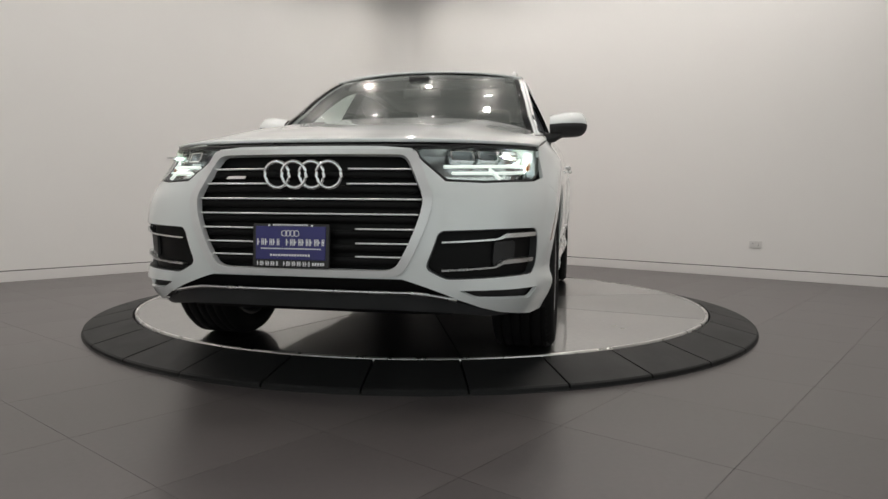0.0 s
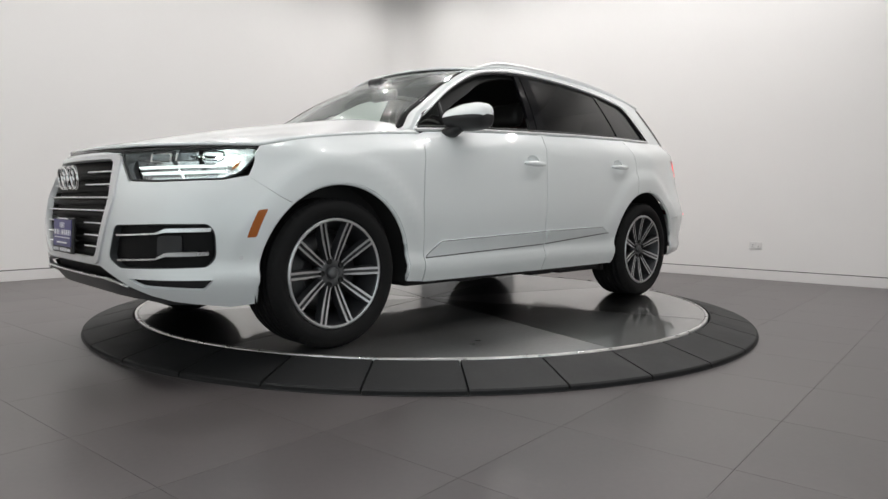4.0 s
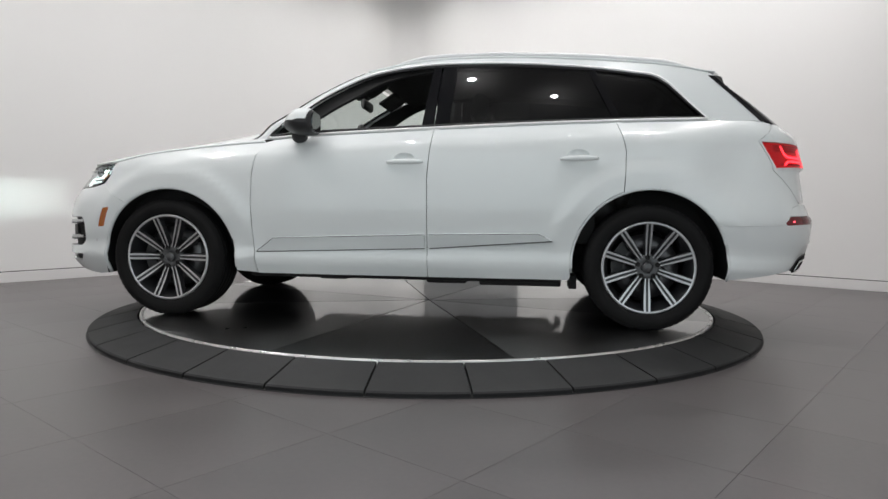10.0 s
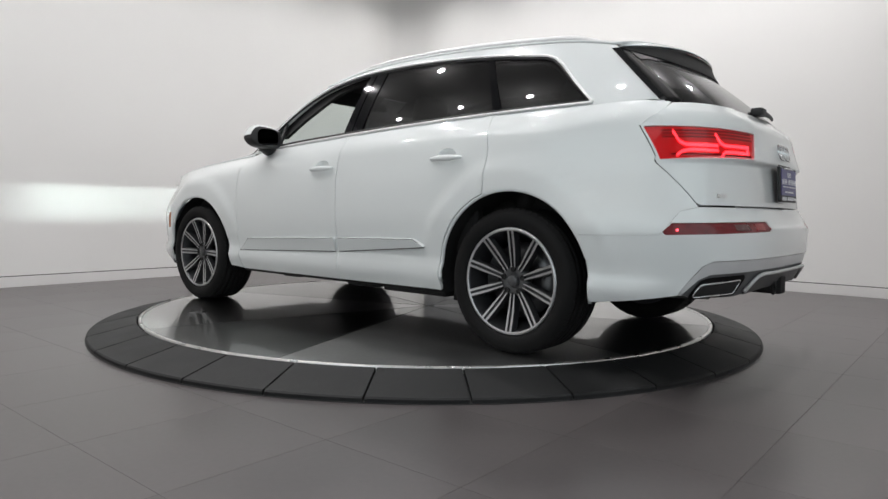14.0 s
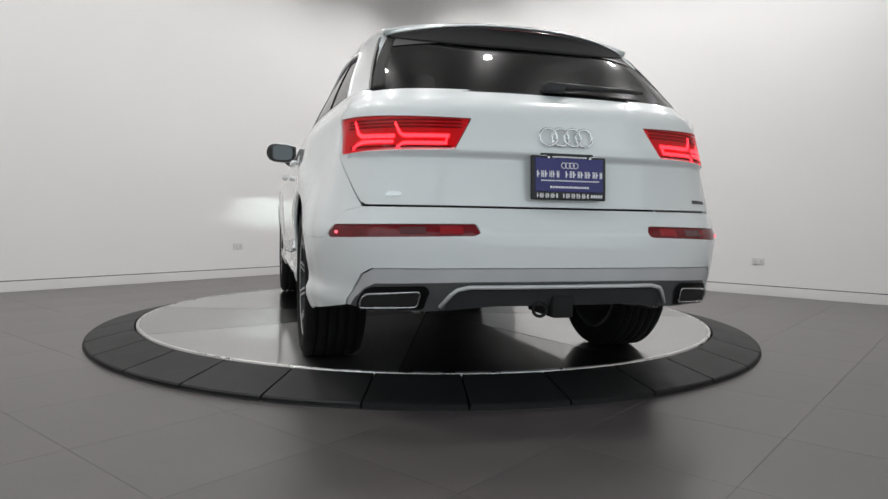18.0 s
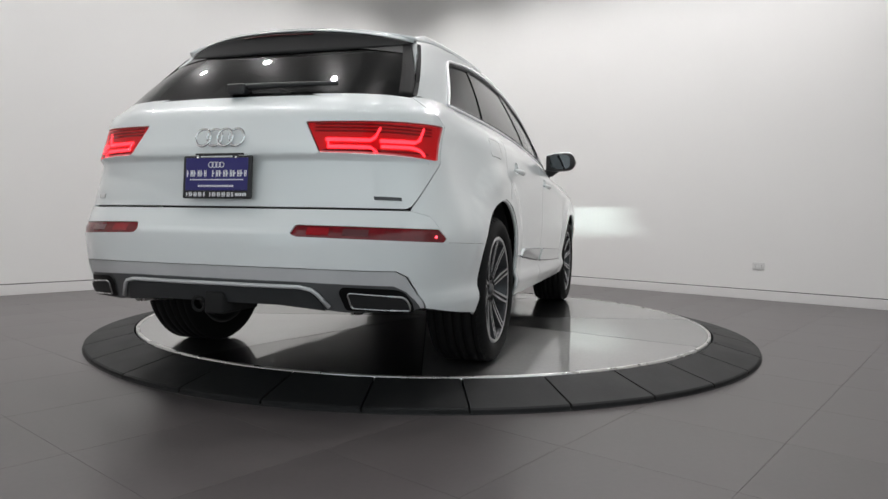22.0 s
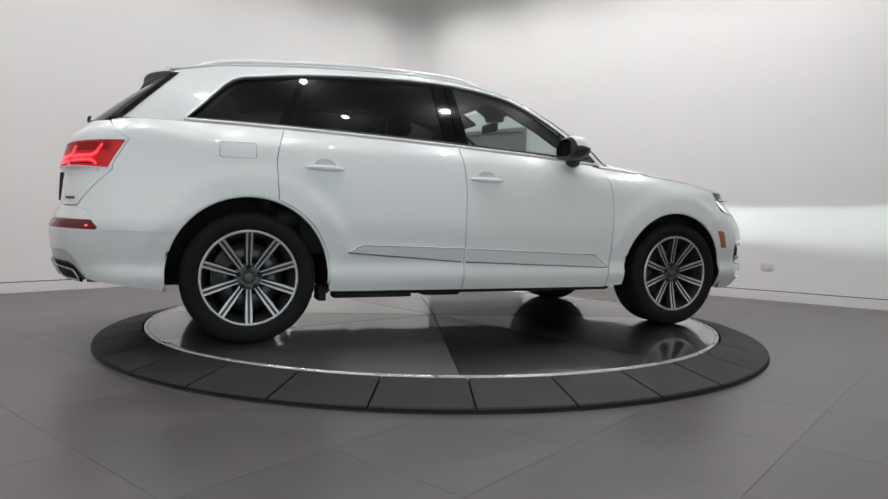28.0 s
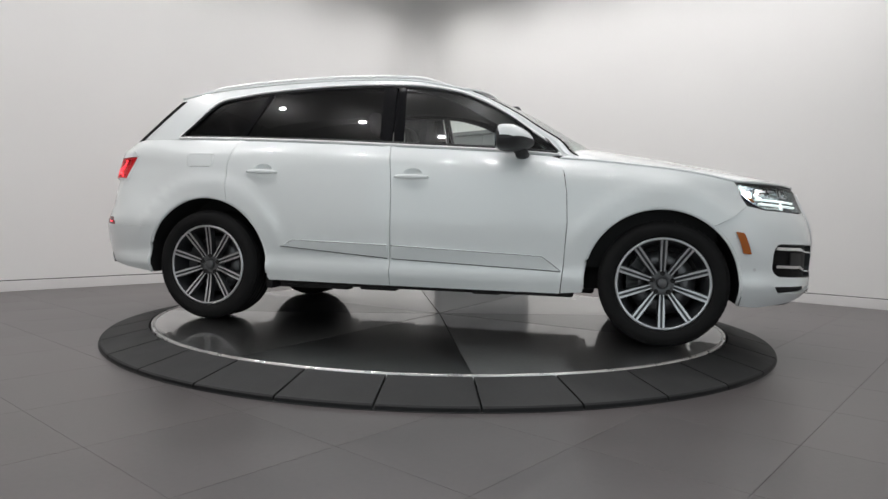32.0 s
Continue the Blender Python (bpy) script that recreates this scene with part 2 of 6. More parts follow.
def window(name, along_x):
    """An added wide frosted front, out of view, with a fill lamp behind it."""
    ob = tagged(new(name), "added unseen frosted glass front with slim white frames, for fill light", "window", kind="structure")
    ob.matrix_world = ROOM @ pose(-BACK, -BACK, 0) @ (pose(0, 0, 0) if along_x else pose(0, 0, 0, 0, 0, 90) @ Matrix.Diagonal((1, -1, 1, 1)))
    a, b_ = WIN_A + BACK, WIN_B + BACK
    wide = (b_ - a) / 2
    for k in range(3):
        bm = bmesh.new()
        x = a + wide * k
        box(bm, (max(a, x - 0.025), -0.10, WIN_LO), (min(b_, x + 0.025), -0.05, WIN_HI), bevel=0.003)
        part("mullion", bm, SKIRT, ob, smooth=False)
    for k in range(2):
        bm = bmesh.new()
        box(bm, (a + wide * k + 0.025, -0.078, WIN_LO), (a + wide * (k + 1) - 0.025, -0.072, WIN_HI))
        pane = part("pane", bm, PANE, ob, smooth=False)
        pane.visible_shadow = False
    # area lamp added to fill the car's flank from the camera side
    data = bpy.data.lights.new("window_daylight", "AREA")
    data.shape, data.size, data.size_y = "RECTANGLE", b_ - a - 0.1, WIN_HI - WIN_LO - 0.1
    data.energy, data.color = 44.0, (0.92, 0.96, 1.0)
    lamp = new("window_daylight", data)
    lamp.matrix_world = ROOM @ (pose((WIN_A + WIN_B) / 2, -BACK - 0.12, (WIN_LO + WIN_HI) / 2, 90, 0, 0) if along_x
                                else pose(-BACK - 0.12, (WIN_A + WIN_B) / 2, (WIN_LO + WIN_HI) / 2, 90, 0, -90))


PANE = glass("fill_front_glass", (0.94, 0.97, 0.96), rough=0.25)
window("window_1", True)
window("window_2", False)
bm = bmesh.new()
box(bm, (-BACK - 0.2, -BACK - 0.2, CEIL), (HALF + 0.2, HALF + 0.2, CEIL + 0.15))
ceiling = tagged(part("ceiling", bm, CEILING, smooth=False), "grey painted ceiling with recessed downlights", "ceiling", kind="structure")
ceiling.matrix_world = ROOM
bm = bmesh.new()
box(bm, (-BACK - 0.2, -BACK - 0.2, -0.12), (HALF + 0.2, HALF + 0.2, -0.004))
floor = tagged(part("floor", bm, GROUT, smooth=False), "grey porcelain tile floor with thin dark joints", "floor", kind="structure")
floor.matrix_world = ROOM


def skirting(name, lo, hi):
    bm = bmesh.new()
    box(bm, lo, hi, bevel=0.003)
    ob = part(name, bm, SKIRT, smooth=False)
    ob.matrix_world = ROOM
    return tagged(ob, "low white skirting board under a painted dark shadow strip", "baseboard", kind="structure")


SK = 0.105
skirting("baseboard_east", (HALF - 0.012, -BACK, 0), (HALF, HALF - 0.012, SK))
skirting("baseboard_north", (-BACK, HALF - 0.012, 0), (HALF, HALF, SK))


def shadow_strip(name, lo, hi):
    # solid dark strip on the wall face, coloured as a gap's shade
    bm = bmesh.new()
    box(bm, lo, hi)
    ob = part(name, bm, DARK, smooth=False)
    ob.matrix_world = ROOM
    return tagged(ob, "thin dark strip painted as a shadow gap above the skirting", "trim", kind="structure")


shadow_strip("trim_east", (HALF - 0.004, -BACK, SK), (HALF + 0.002, HALF - 0.004, SK + 0.009))
shadow_strip("trim_north", (-BACK, HALF - 0.004, SK), (HALF - 0.004, HALF + 0.002, SK + 0.009))


def outlet(where, turn):
    bm = bmesh.new()
    box(bm, (-0.066, -0.007, -0.039), (0.066, 0.0, 0.039), bevel=0.003)
    plate = part("wall_outlet", bm, SOCKET, smooth=False)
    for x in (-0.03, 0.03):
        bm = bmesh.new()
        box(bm, (x - 0.020, -0.0095, -0.024), (x + 0.020, -0.0065, 0.024), bevel=0.002)
        face = part("receptacle", bm, SOCKET, plate, smooth=False)
        for z in (-0.009, 0.009):
            bm = bmesh.new()
            box(bm, (x - 0.006, -0.0102, z - 0.0015), (x + 0.006, -0.0092, z + 0.0015))
            part("slot", bm, DARK, face, smooth=False)
    plate.matrix_world = pose(*where, 0, 0, turn)
    return tagged(plate, "small white plastic power outlet on the white wall", "outlet")


outlet(room(HALF, 1.309, 0.38), TURN - 90)
outlet(room(1.07, -HALF, 0.40), TURN)


def double_door(v_lo, v_hi, top):
    """A grey double door in its frame on the east wall, near the corner."""
    lo, hi = -v_hi, -v_lo       # local y runs against v
    door = tagged(new("door_1"), "closed plain grey double door with two upright steel pulls", "door", kind="structure")
    door.matrix_world = ROOM
    mid = (lo + hi) / 2
    for a, b in ((lo + 0.06, mid - 0.003), (mid + 0.003, hi - 0.06)):
        bm = bmesh.new()
        box(bm, (HALF - 0.030, a, 0.008), (HALF - 0.002, b, top - 0.06), bevel=0.003)
        leaf = part("leaf", bm, DOOR_GREY, door, smooth=False)
        y = b - 0.09 if b < mid else a + 0.09
        bm = bmesh.new()
        tube(bm, [(HALF - 0.03, y, 0.85), (HALF - 0.075, y, 0.86), (HALF - 0.075, y, 1.54), (HALF - 0.03, y, 1.55)], 0.011, 10)
        part("door_handle", bm, STEEL, leaf)
    for name, a, b in (("jamb", (HALF - 0.05, lo, 0), (HALF - 0.001, lo + 0.055, top)), ("jamb", (HALF - 0.05, hi - 0.055, 0), (HALF - 0.001, hi, top)),
                       ("head", (HALF - 0.05, lo + 0.056, top - 0.055), (HALF - 0.001, hi - 0.056, top))):
        bm = bmesh.new()
        box(bm, a, b, bevel=0.003)
        part(name, bm, DOOR_GREY, door, smooth=False)


double_door(-3.70, -1.95, 2.18)


# ---------------------------------------------------------------- ceiling lamps
def downlight():
    bm = bmesh.new()
    lathe(bm, [(0.055, 0.0), (0.085, 0.0), (0.088, -0.004), (0.085, -0.008), (0.06, -0.010), (0.055, -0.006)], 32, closed=True)
    ob = part("downlight", bm, TRIM_WHITE)
    bm = bmesh.new()
    lathe(bm, [(0.0, -0.004), (0.053, -0.004), (0.055, -0.001)], 32)
    part("lamp_face", bm, LAMP_GLOW, ob, "glowing warm white lamp face")
    return tagged(ob, "round recessed ceiling downlight, switched on", "ceiling light", "ceiling downlights")


first = None
for u, v in LAMP_SPOTS:
    m = Matrix.Translation(room(u, v, CEIL))
    if first is None:
        first = downlight()
        first.matrix_world = m
    else:
        copy_thing(first, m)


# ---------------------------------------------------------------- turntable
def sector(a, b, r0, r1, top, deep, inner_drop=0.0):
    """One curved plate between two angles (degrees); its top slopes from the inner to the outer rim."""
    bm = bmesh.new()
    steps = max(2, int((b - a) / 1.6))
    prof = [(r0, top[0] - 0.004), (r0 + 0.003, top[0]), (r1 - 0.008, top[1] + 0.003), (r1, top[1] - 0.004), (r1, top[1] - deep), (r0, top[0] - deep - 0.03)]
    loops = []
    for k in range(steps + 1):
        f = radians(a + (b - a) * k / steps)
        loops.append([bm.verts.new((r * cos(f), r * sin(f), z)) for r, z in prof])
    n = len(prof)
    for p, q in zip(loops, loops[1:]):
        for k in range(n):
            bm.faces.new((p[k], p[(k + 1) % n], q[(k + 1) % n], q[k]))
    bm.faces.new(loops[0])
    bm.faces.new(loops[-1][::-1])
    bmesh.ops.recalc_face_normals(bm, faces=bm.faces)
    return bm


ramp = tagged(new("turntable_surround"), "fixed ring of sloping black rubber plates round the turntable", "turntable ring")
for k in range(32):
    a = -85.4 + k * 360 / 32
    plate = part("plate", sector(a + 0.13, a + 360 / 32 - 0.13, DISC_R + 0.012, RING_R, (0.088, 0.024), 0.022), RING, ramp, smooth=False)
    for f, r in ((a + 0.9, DISC_R + 0.035),):
        bm = bmesh.new()
        lathe(bm, [(0.0, 0.003), (0.006, 0.003), (0.009, 0.0)], 10, pose(r * cos(radians(f)), r * sin(radians(f)), 0.0845))
        part("screw", bm, EDGE, plate)
bm = bmesh.new()
lathe(bm, [(DISC_R + 0.011, 0.05), (DISC_R + 0.013, 0.062), (RING_R - 0.004, 0.004), (RING_R + 0.006, 0.003), (RING_R + 0.006, 0.0), (DISC_R + 0.011, 0.0)], 160, closed=True)
part("base_ring", bm, EDGE, ramp, "dark rubber base under the plates")


def brushed(name, angle, light, rough=0.30):
    """Steel plate brushed along one direction of the disc."""
    m = textured(name, tuple(0.70 * c for c in light), light, (rough * 0.8, rough * 1.2), (2.6, 40.0), 0.04, metal=1.0, distance=0.0006)
    b = m.node_tree.nodes["Principled BSDF"]
    b.inputs["Anisotropic"].default_value = 0.7
    b.inputs["Coat Weight"].default_value = 0.9
    b.inputs["Coat Roughness"].default_value = 0.045
    turn = node(m, "ShaderNodeVectorTransform")
    turn.vector_type, turn.convert_from, turn.convert_to = "VECTOR", "OBJECT", "WORLD"
    turn.inputs[0].default_value = (cos(radians(angle)), sin(radians(angle)), 0.0)
    link(m, turn.outputs[0], b.inputs["Tangent"])
    place = node(m, "ShaderNodeTexCoord")
    spin = node(m, "ShaderNodeMapping")
    spin.inputs["Rotation"].default_value = (0, 0, radians(-angle))
    spin.inputs["Scale"].default_value = (1.2, 420.0, 1.0)
    link(m, place.outputs["Object"], spin.inputs["Vector"])
    streak = node(m, "ShaderNodeTexNoise", Scale=1.0, Detail=3.0)
    link(m, spin.outputs[0], streak.inputs["Vector"])
    relief = node(m, "ShaderNodeBump", Strength=0.05, Distance=0.0004)
    link(m, streak.outputs["Fac"], relief.inputs["Height"])
    link(m, relief.outputs["Normal"], b.inputs["Normal"])
    return m


turntable = tagged(new("turntable"), "turning disc of brushed steel plates with a bright rim", "turntable")
turntable.matrix_world = pose(0, 0, DISC_Z)
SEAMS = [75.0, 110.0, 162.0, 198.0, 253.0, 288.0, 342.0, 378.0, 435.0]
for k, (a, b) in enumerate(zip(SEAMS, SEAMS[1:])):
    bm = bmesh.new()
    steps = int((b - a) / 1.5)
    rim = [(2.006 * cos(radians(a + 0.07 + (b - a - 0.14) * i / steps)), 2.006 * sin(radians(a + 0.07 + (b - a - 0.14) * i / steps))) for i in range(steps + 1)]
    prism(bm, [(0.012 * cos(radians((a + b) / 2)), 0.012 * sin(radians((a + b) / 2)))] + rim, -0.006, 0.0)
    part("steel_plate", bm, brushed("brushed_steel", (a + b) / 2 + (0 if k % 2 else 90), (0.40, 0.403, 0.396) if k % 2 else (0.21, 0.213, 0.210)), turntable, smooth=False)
bm = bmesh.new()
lathe(bm, [(2.008, -0.006), (2.008, 0.001), (2.014, 0.003), (2.022, 0.003), (DISC_R, 0.0), (DISC_R, -0.05), (2.008, -0.05)], 160, closed=True)
part("rim", bm, STEEL, turntable, "bright steel rim")
bm = bmesh.new()
lathe(bm, [(0.0, -0.008), (2.02, -0.008), (2.02, -0.05), (0.0, -0.05)], 96)
part("bed", bm, EDGE, turntable, smooth=False)

# ---------------------------------------------------------------- the car's surfaces (x ahead of the rear axle, y to the left, z above the disc)
def track(x, table):
    """Smooth curve through (x, value) pairs."""
    if x <= table[0][0]:
        return table[0][1]
    for i in range(len(table) - 1):
        (a, fa), (b, fb) = table[i], table[i + 1]
        if x <= b:
            t = (x - a) / (b - a)
            sa = (fb - table[i - 1][1]) / (b - table[i - 1][0]) if i else (fb - fa) / (b - a)
            sb = (table[i + 2][1] - fa) / (table[i + 2][0] - a) if i + 2 < len(table) else (fb - fa) / (b - a)
            h = b - a
            return fa * (1 + 2 * t) * (1 - t) ** 2 + sa * h * t * (1 - t) ** 2 + fb * t * t * (3 - 2 * t) + sb * h * t * t * (t - 1)
    return table[-1][1]


BELT = [(-1.1, 1.265), (-0.35, 1.25), (0.0, 1.24), (0.74, 1.212), (1.37, 1.183), (2.05, 1.15), (2.38, 1.125), (3.0, 1.06), (3.4, 0.98)]
BELT_Y = [(-0.9, 0.70), (-0.3, 0.79), (0.4, 0.862), (1.2, 0.885), (1.8, 0.875), (2.375, 0.835), (3.0, 0.89), (3.4, 0.93)]
SIDE_Y = [(0.2, 0.885), (0.285, 0.922), (0.345, 0.950), (0.385, 0.9605), (0.405, 0.957), (0.425, 0.947), (0.46, 0.944), (0.55, 0.955), (0.70, 0.968), (0.90, 0.966), (1.0, 0.957), (1.1, 0.945), (1.2, 0.93)]
NOSE_X = [(0.2, 3.76), (0.27, 3.84), (0.34, 3.895), (0.42, 3.915), (0.60, 3.92), (0.75, 3.905), (0.90, 3.88), (0.95, 3.862), (1.0, 3.80)]
TAIL_X = [(0.3, -0.985), (0.40, -1.040), (0.48, -1.078), (0.60, -1.090), (0.664, -1.089), (0.676, -1.078), (0.745, -1.044), (0.77, -1.024), (0.80, -1.022), (0.90, -1.012), (0.955, -1.006), (0.972, -1.030), (0.985, -1.031), (1.10, -0.998), (1.145, -0.989), (1.170, -0.974), (1.190, -0.945), (1.26, -0.872)]
NOSE_S, TAIL_S, WRAP = 3.0, -0.3, 1.45
ARCHES = ((2.975, 0.372, 0.448), (0.0, 0.385, 0.456))


def section(x, z):
    base, d = track(z, SIDE_Y), track(x, BELT) - z
    if d < 0.16:
        k = 1 - max(d, -0.05) / 0.16
        base -= (base - track(x, BELT_Y)) * k * k
    base += 0.0075 * math.exp(-((d - 0.080) / (0.030 if d > 0.080 else 0.014)) ** 2)
    return base


def swell(x, z):
    out = 0.0
    for cx, cz, r in ARCHES:
        d = math.hypot(x - cx, z - cz) - r
        if z > cz - 0.2:
            out += 0.012 * math.exp(-(d / 0.05) ** 2) + 0.019 * math.exp(-((d - 0.105) / (0.075 if d < 0.105 else 0.038)) ** 2) * max(0.0, min(1.0, (z - cz) / 0.3))
    return out


def power(z):
    return track(z, [(0.3, 3.9), (0.5, 3.8), (0.62, 3.65), (0.73, 3.35), (0.81, 2.85), (0.90, 2.35), (0.95, 2.3)])


def tail_power(z):
    return track(z, [(0.40, 3.2), (0.70, 3.3), (0.82, 3.6), (0.97, 3.75), (1.12, 3.7), (1.24, 3.4)])


def taper(x, z):
    """How far the flank draws in towards the tail, above the bumper."""
    t = max(0.0, min(1.0, (-0.05 - x) / 0.5499999999999999))
    return t * t * (3 - 2 * t) * track(z, [(0.66, 0.0), (0.74, 0.02), (0.86, 0.06), (0.97, 0.08), (1.12, 0.08), (1.24, 0.0)])


def body(q, z):
    """The skin below the belt, unrolled: q is x along the flank and runs on round the nose (above 3.0) and the tail (below -0.3)."""
    if q > NOSE_S:
        f, p = (q - NOSE_S) / WRAP * pi / 2, power(z)
        w, deep = section(NOSE_S, z), track(z, NOSE_X) - NOSE_S
        x = NOSE_S + deep * abs(math.sin(f)) ** (2 / p)
        c = math.cos(f)
        y = w * math.copysign(abs(c) ** (2 / p), c)
        s = swell(x, z) * max(0.0, c)
        return (x, y + s, z)
    if q < TAIL_S:
        f, p = (TAIL_S - q) / WRAP * pi / 2, tail_power(z)
        w, deep = section(TAIL_S, z), TAIL_S - track(z, TAIL_X)
        x = TAIL_S - deep * abs(math.sin(f)) ** (2 / p)
        c = math.cos(f)
        y = w * math.copysign(abs(c) ** (2 / p), c)
        return (x, y + (swell(x, z) - taper(x, z)) * math.copysign(min(1.0, abs(c) * 2.5), c), z)
    return (q, section(q, z) + swell(q, z) - taper(q, z), z)


def nose_q(y, z):
    """Unrolled place of the nose at a distance y from the centre line."""
    w = section(NOSE_S, z)
    f = math.acos(max(-1.0, min(1.0, math.copysign(min(1.0, abs(y) / w) ** (power(z) / 2), y))))
    return NOSE_S + f / (pi / 2) * WRAP


def nose_x(x, z):
    if x <= NOSE_S:
        return x
    b = min(1.0, (x - NOSE_S) / (track(z, NOSE_X) - NOSE_S))
    return NOSE_S + math.asin(b ** (power(z) / 2)) / (pi / 2) * WRAP


def tail_q(y, z):
    """Unrolled place of the tail at a distance y from the centre line."""
    a, b = TAIL_S - 2 * WRAP, TAIL_S
    for _ in range(40):
        m = (a + b) / 2
        if body(m, z)[1] > y:
            b = m
        else:
            a = m
    return (a + b) / 2


def tail_x(x, z):
    if x >= TAIL_S:
        return x
    b = min(1.0, (TAIL_S - x) / (TAIL_S - track(z, TAIL_X)))
    return TAIL_S - math.asin(b ** (tail_power(z) / 2)) / (pi / 2) * WRAP


def upper(x, z):
    """Half width of the cabin above the belt."""
    d = max(0.0, z - track(x, BELT))
    return track(x, BELT_Y) - 0.012 - 0.36 * d - 0.32 * d * d


# ---------------------------------------------------------------- car materials
PAINT = shader("white_car_paint", (0.735, 0.770, 0.768), 0.30, 0.0, 1.0)
b = PAINT.node_tree.nodes["Principled BSDF"]
flake = node(PAINT, "ShaderNodeTexNoise", Scale=900.0, Detail=2.0)
place = node(PAINT, "ShaderNodeTexCoord")
link(PAINT, place.outputs["Object"], flake.inputs["Vector"])
relief = node(PAINT, "ShaderNodeBump", Strength=0.02, Distance=0.0002)
link(PAINT, flake.outputs["Fac"], relief.inputs["Height"])
link(PAINT, relief.outputs["Normal"], b.inputs["Normal"])
dust_veil = node(PAINT, "ShaderNodeTexNoise", Scale=3.0, Detail=6.0)
link(PAINT, place.outputs["Object"], dust_veil.inputs["Vector"])
span = node(PAINT, "ShaderNodeMapRange")
span.inputs["To Min"].default_value, span.inputs["To Max"].default_value = 0.01, 0.04
link(PAINT, dust_veil.outputs["Fac"], span.inputs["Value"])
link(PAINT, span.outputs["Result"], b.inputs["Coat Roughness"])

VOID = shader("grille_black", (0.0022, 0.0022, 0.0024), 0.55, 0.0, 0.0, 0.2)
SILVER = textured("satin_aluminium", (0.60, 0.61, 0.62), (0.72, 0.73, 0.73), (0.22, 0.32), (8.0, 200.0), 0.03, metal=1.0)
CHROME = shader("chrome", (0.86, 0.87, 0.88), 0.06, 1.0)
TRIM_BRIGHT = shader("bright_window_trim", (0.90, 0.90, 0.90), 0.28, 0.2)
# grey darkened to stand for the lower skid panel in shade
DIFFUSER = textured("shaded_diffuser_grey", (0.085, 0.088, 0.090), (0.12, 0.124, 0.126), (0.30, 0.42), (8.0, 260.0), 0.05, metal=0.2, distance=0.0005)
PILLAR_BLACK = shader("gloss_black_pillar", (0.004, 0.004, 0.005), 0.06, 0.0, 0.0, 0.40)
BLACK_GLOSS = shader("gloss_black", (0.006, 0.006, 0.007), 0.06, 0.0, 0.6)
BLACK_PLASTIC = textured("black_plastic", (0.010, 0.010, 0.011), (0.020, 0.020, 0.021), (0.42, 0.6), (12.0, 300.0), 0.12, distance=0.0006)
GREY_PLASTIC = textured("dark_grey_plastic", (0.028, 0.031, 0.032), (0.045, 0.048, 0.05), (0.3, 0.42), (9.0, 260.0), 0.06, distance=0.0005)
SKID = textured("satin_grey_paint", (0.56, 0.57, 0.575), (0.64, 0.65, 0.655), (0.26, 0.36), (6.0, 300.0), 0.03, metal=0.25)
FRAME = textured("satin_silver_paint", (0.66, 0.67, 0.675), (0.74, 0.75, 0.755), (0.26, 0.36), (9.0, 300.0), 0.02, metal=0.35)
RUBBER = textured("tyre_rubber", (0.0045, 0.0045, 0.0047), (0.009, 0.009, 0.009), (0.68, 0.85), (7.0, 180.0), 0.22, distance=0.0008, spec=0.22)
RIM_DARK = textured("anthracite_wheel_paint", (0.035, 0.037, 0.040), (0.06, 0.062, 0.066), (0.28, 0.38), (10.0, 300.0), 0.03, metal=0.5)
MACHINED = textured("machined_aluminium", (0.46, 0.47, 0.48), (0.60, 0.61, 0.62), (0.28, 0.40), (14.0, 300.0), 0.04, metal=1.0)
CABIN = textured("dark_cabin_cloth", (0.008, 0.008, 0.008), (0.014, 0.014, 0.014), (0.7, 0.85), (8.0, 240.0), 0.15)
SEAT = textured("black_leather", (0.012, 0.011, 0.011), (0.022, 0.021, 0.020), (0.4, 0.55), (7.0, 160.0), 0.2, distance=0.0008)
CLEAR = glass("clear_tinted_glass", (0.82, 0.90, 0.865), haze=0.35, gloss_min=0.07)
PRIVACY = glass("dark_privacy_glass", (0.030, 0.031, 0.033), haze=0.22)
LENS = glass("clear_lamp_lens", (0.93, 0.95, 0.95), gloss_min=0.012, gloss_rise=0.45)
RED_LENS = shader("red_lamp_lens", (0.28, 0.006, 0.011), 0.08, 0.0, 0.8)
RED_DARK = textured("dark_red_reflector", (0.09, 0.003, 0.006), (0.19, 0.007, 0.012), (0.08, 0.16), (30.0, 220.0), 0.1)
RED_GLOW = glowing("tail_light_tube", (1.0, 0.07, 0.10), 4.0, (0.6, 0.02, 0.03))
RED_SOFT = glowing("lit_red_lens", (1.0, 0.008, 0.022), 0.11, (0.5, 0.01, 0.02))
AMBER = shader("amber_reflector", (0.40, 0.105, 0.010), 0.15, 0.0, 0.6)
WHITE_GLOW = glowing("running_light", (0.86, 1.0, 0.96), 0.95)
BEAM = glowing("headlamp_source", (0.84, 1.0, 0.95), 260000.0)
PLATE_BLUE = textured("blue_plate", (0.014, 0.012, 0.13), (0.022, 0.019, 0.17), (0.25, 0.35), (10.0, 200.0), 0.02)
PLATE_WHITE = shader("white_print", (0.82, 0.82, 0.84), 0.4)
LINING = textured("wheel_arch_lining", (0.006, 0.006, 0.006), (0.011, 0.011, 0.011), (0.8, 0.9), (9.0, 120.0), 0.3)


# ---------------------------------------------------------------- skin panels
def inside(pts, poly):
    pts, poly = np.asarray(pts, float), np.asarray(poly, float)
    x, y = pts[:, 0], pts[:, 1]
    hit = np.zeros(len(pts), bool)
    for (x0, y0), (x1, y1) in zip(poly, np.roll(poly, -1, 0)):
        if y0 == y1:
            continue
        cross = ((y0 > y) != (y1 > y)) & (x < (x1 - x0) * (y - y0) / (y1 - y0) + x0)
        hit ^= cross
    return hit


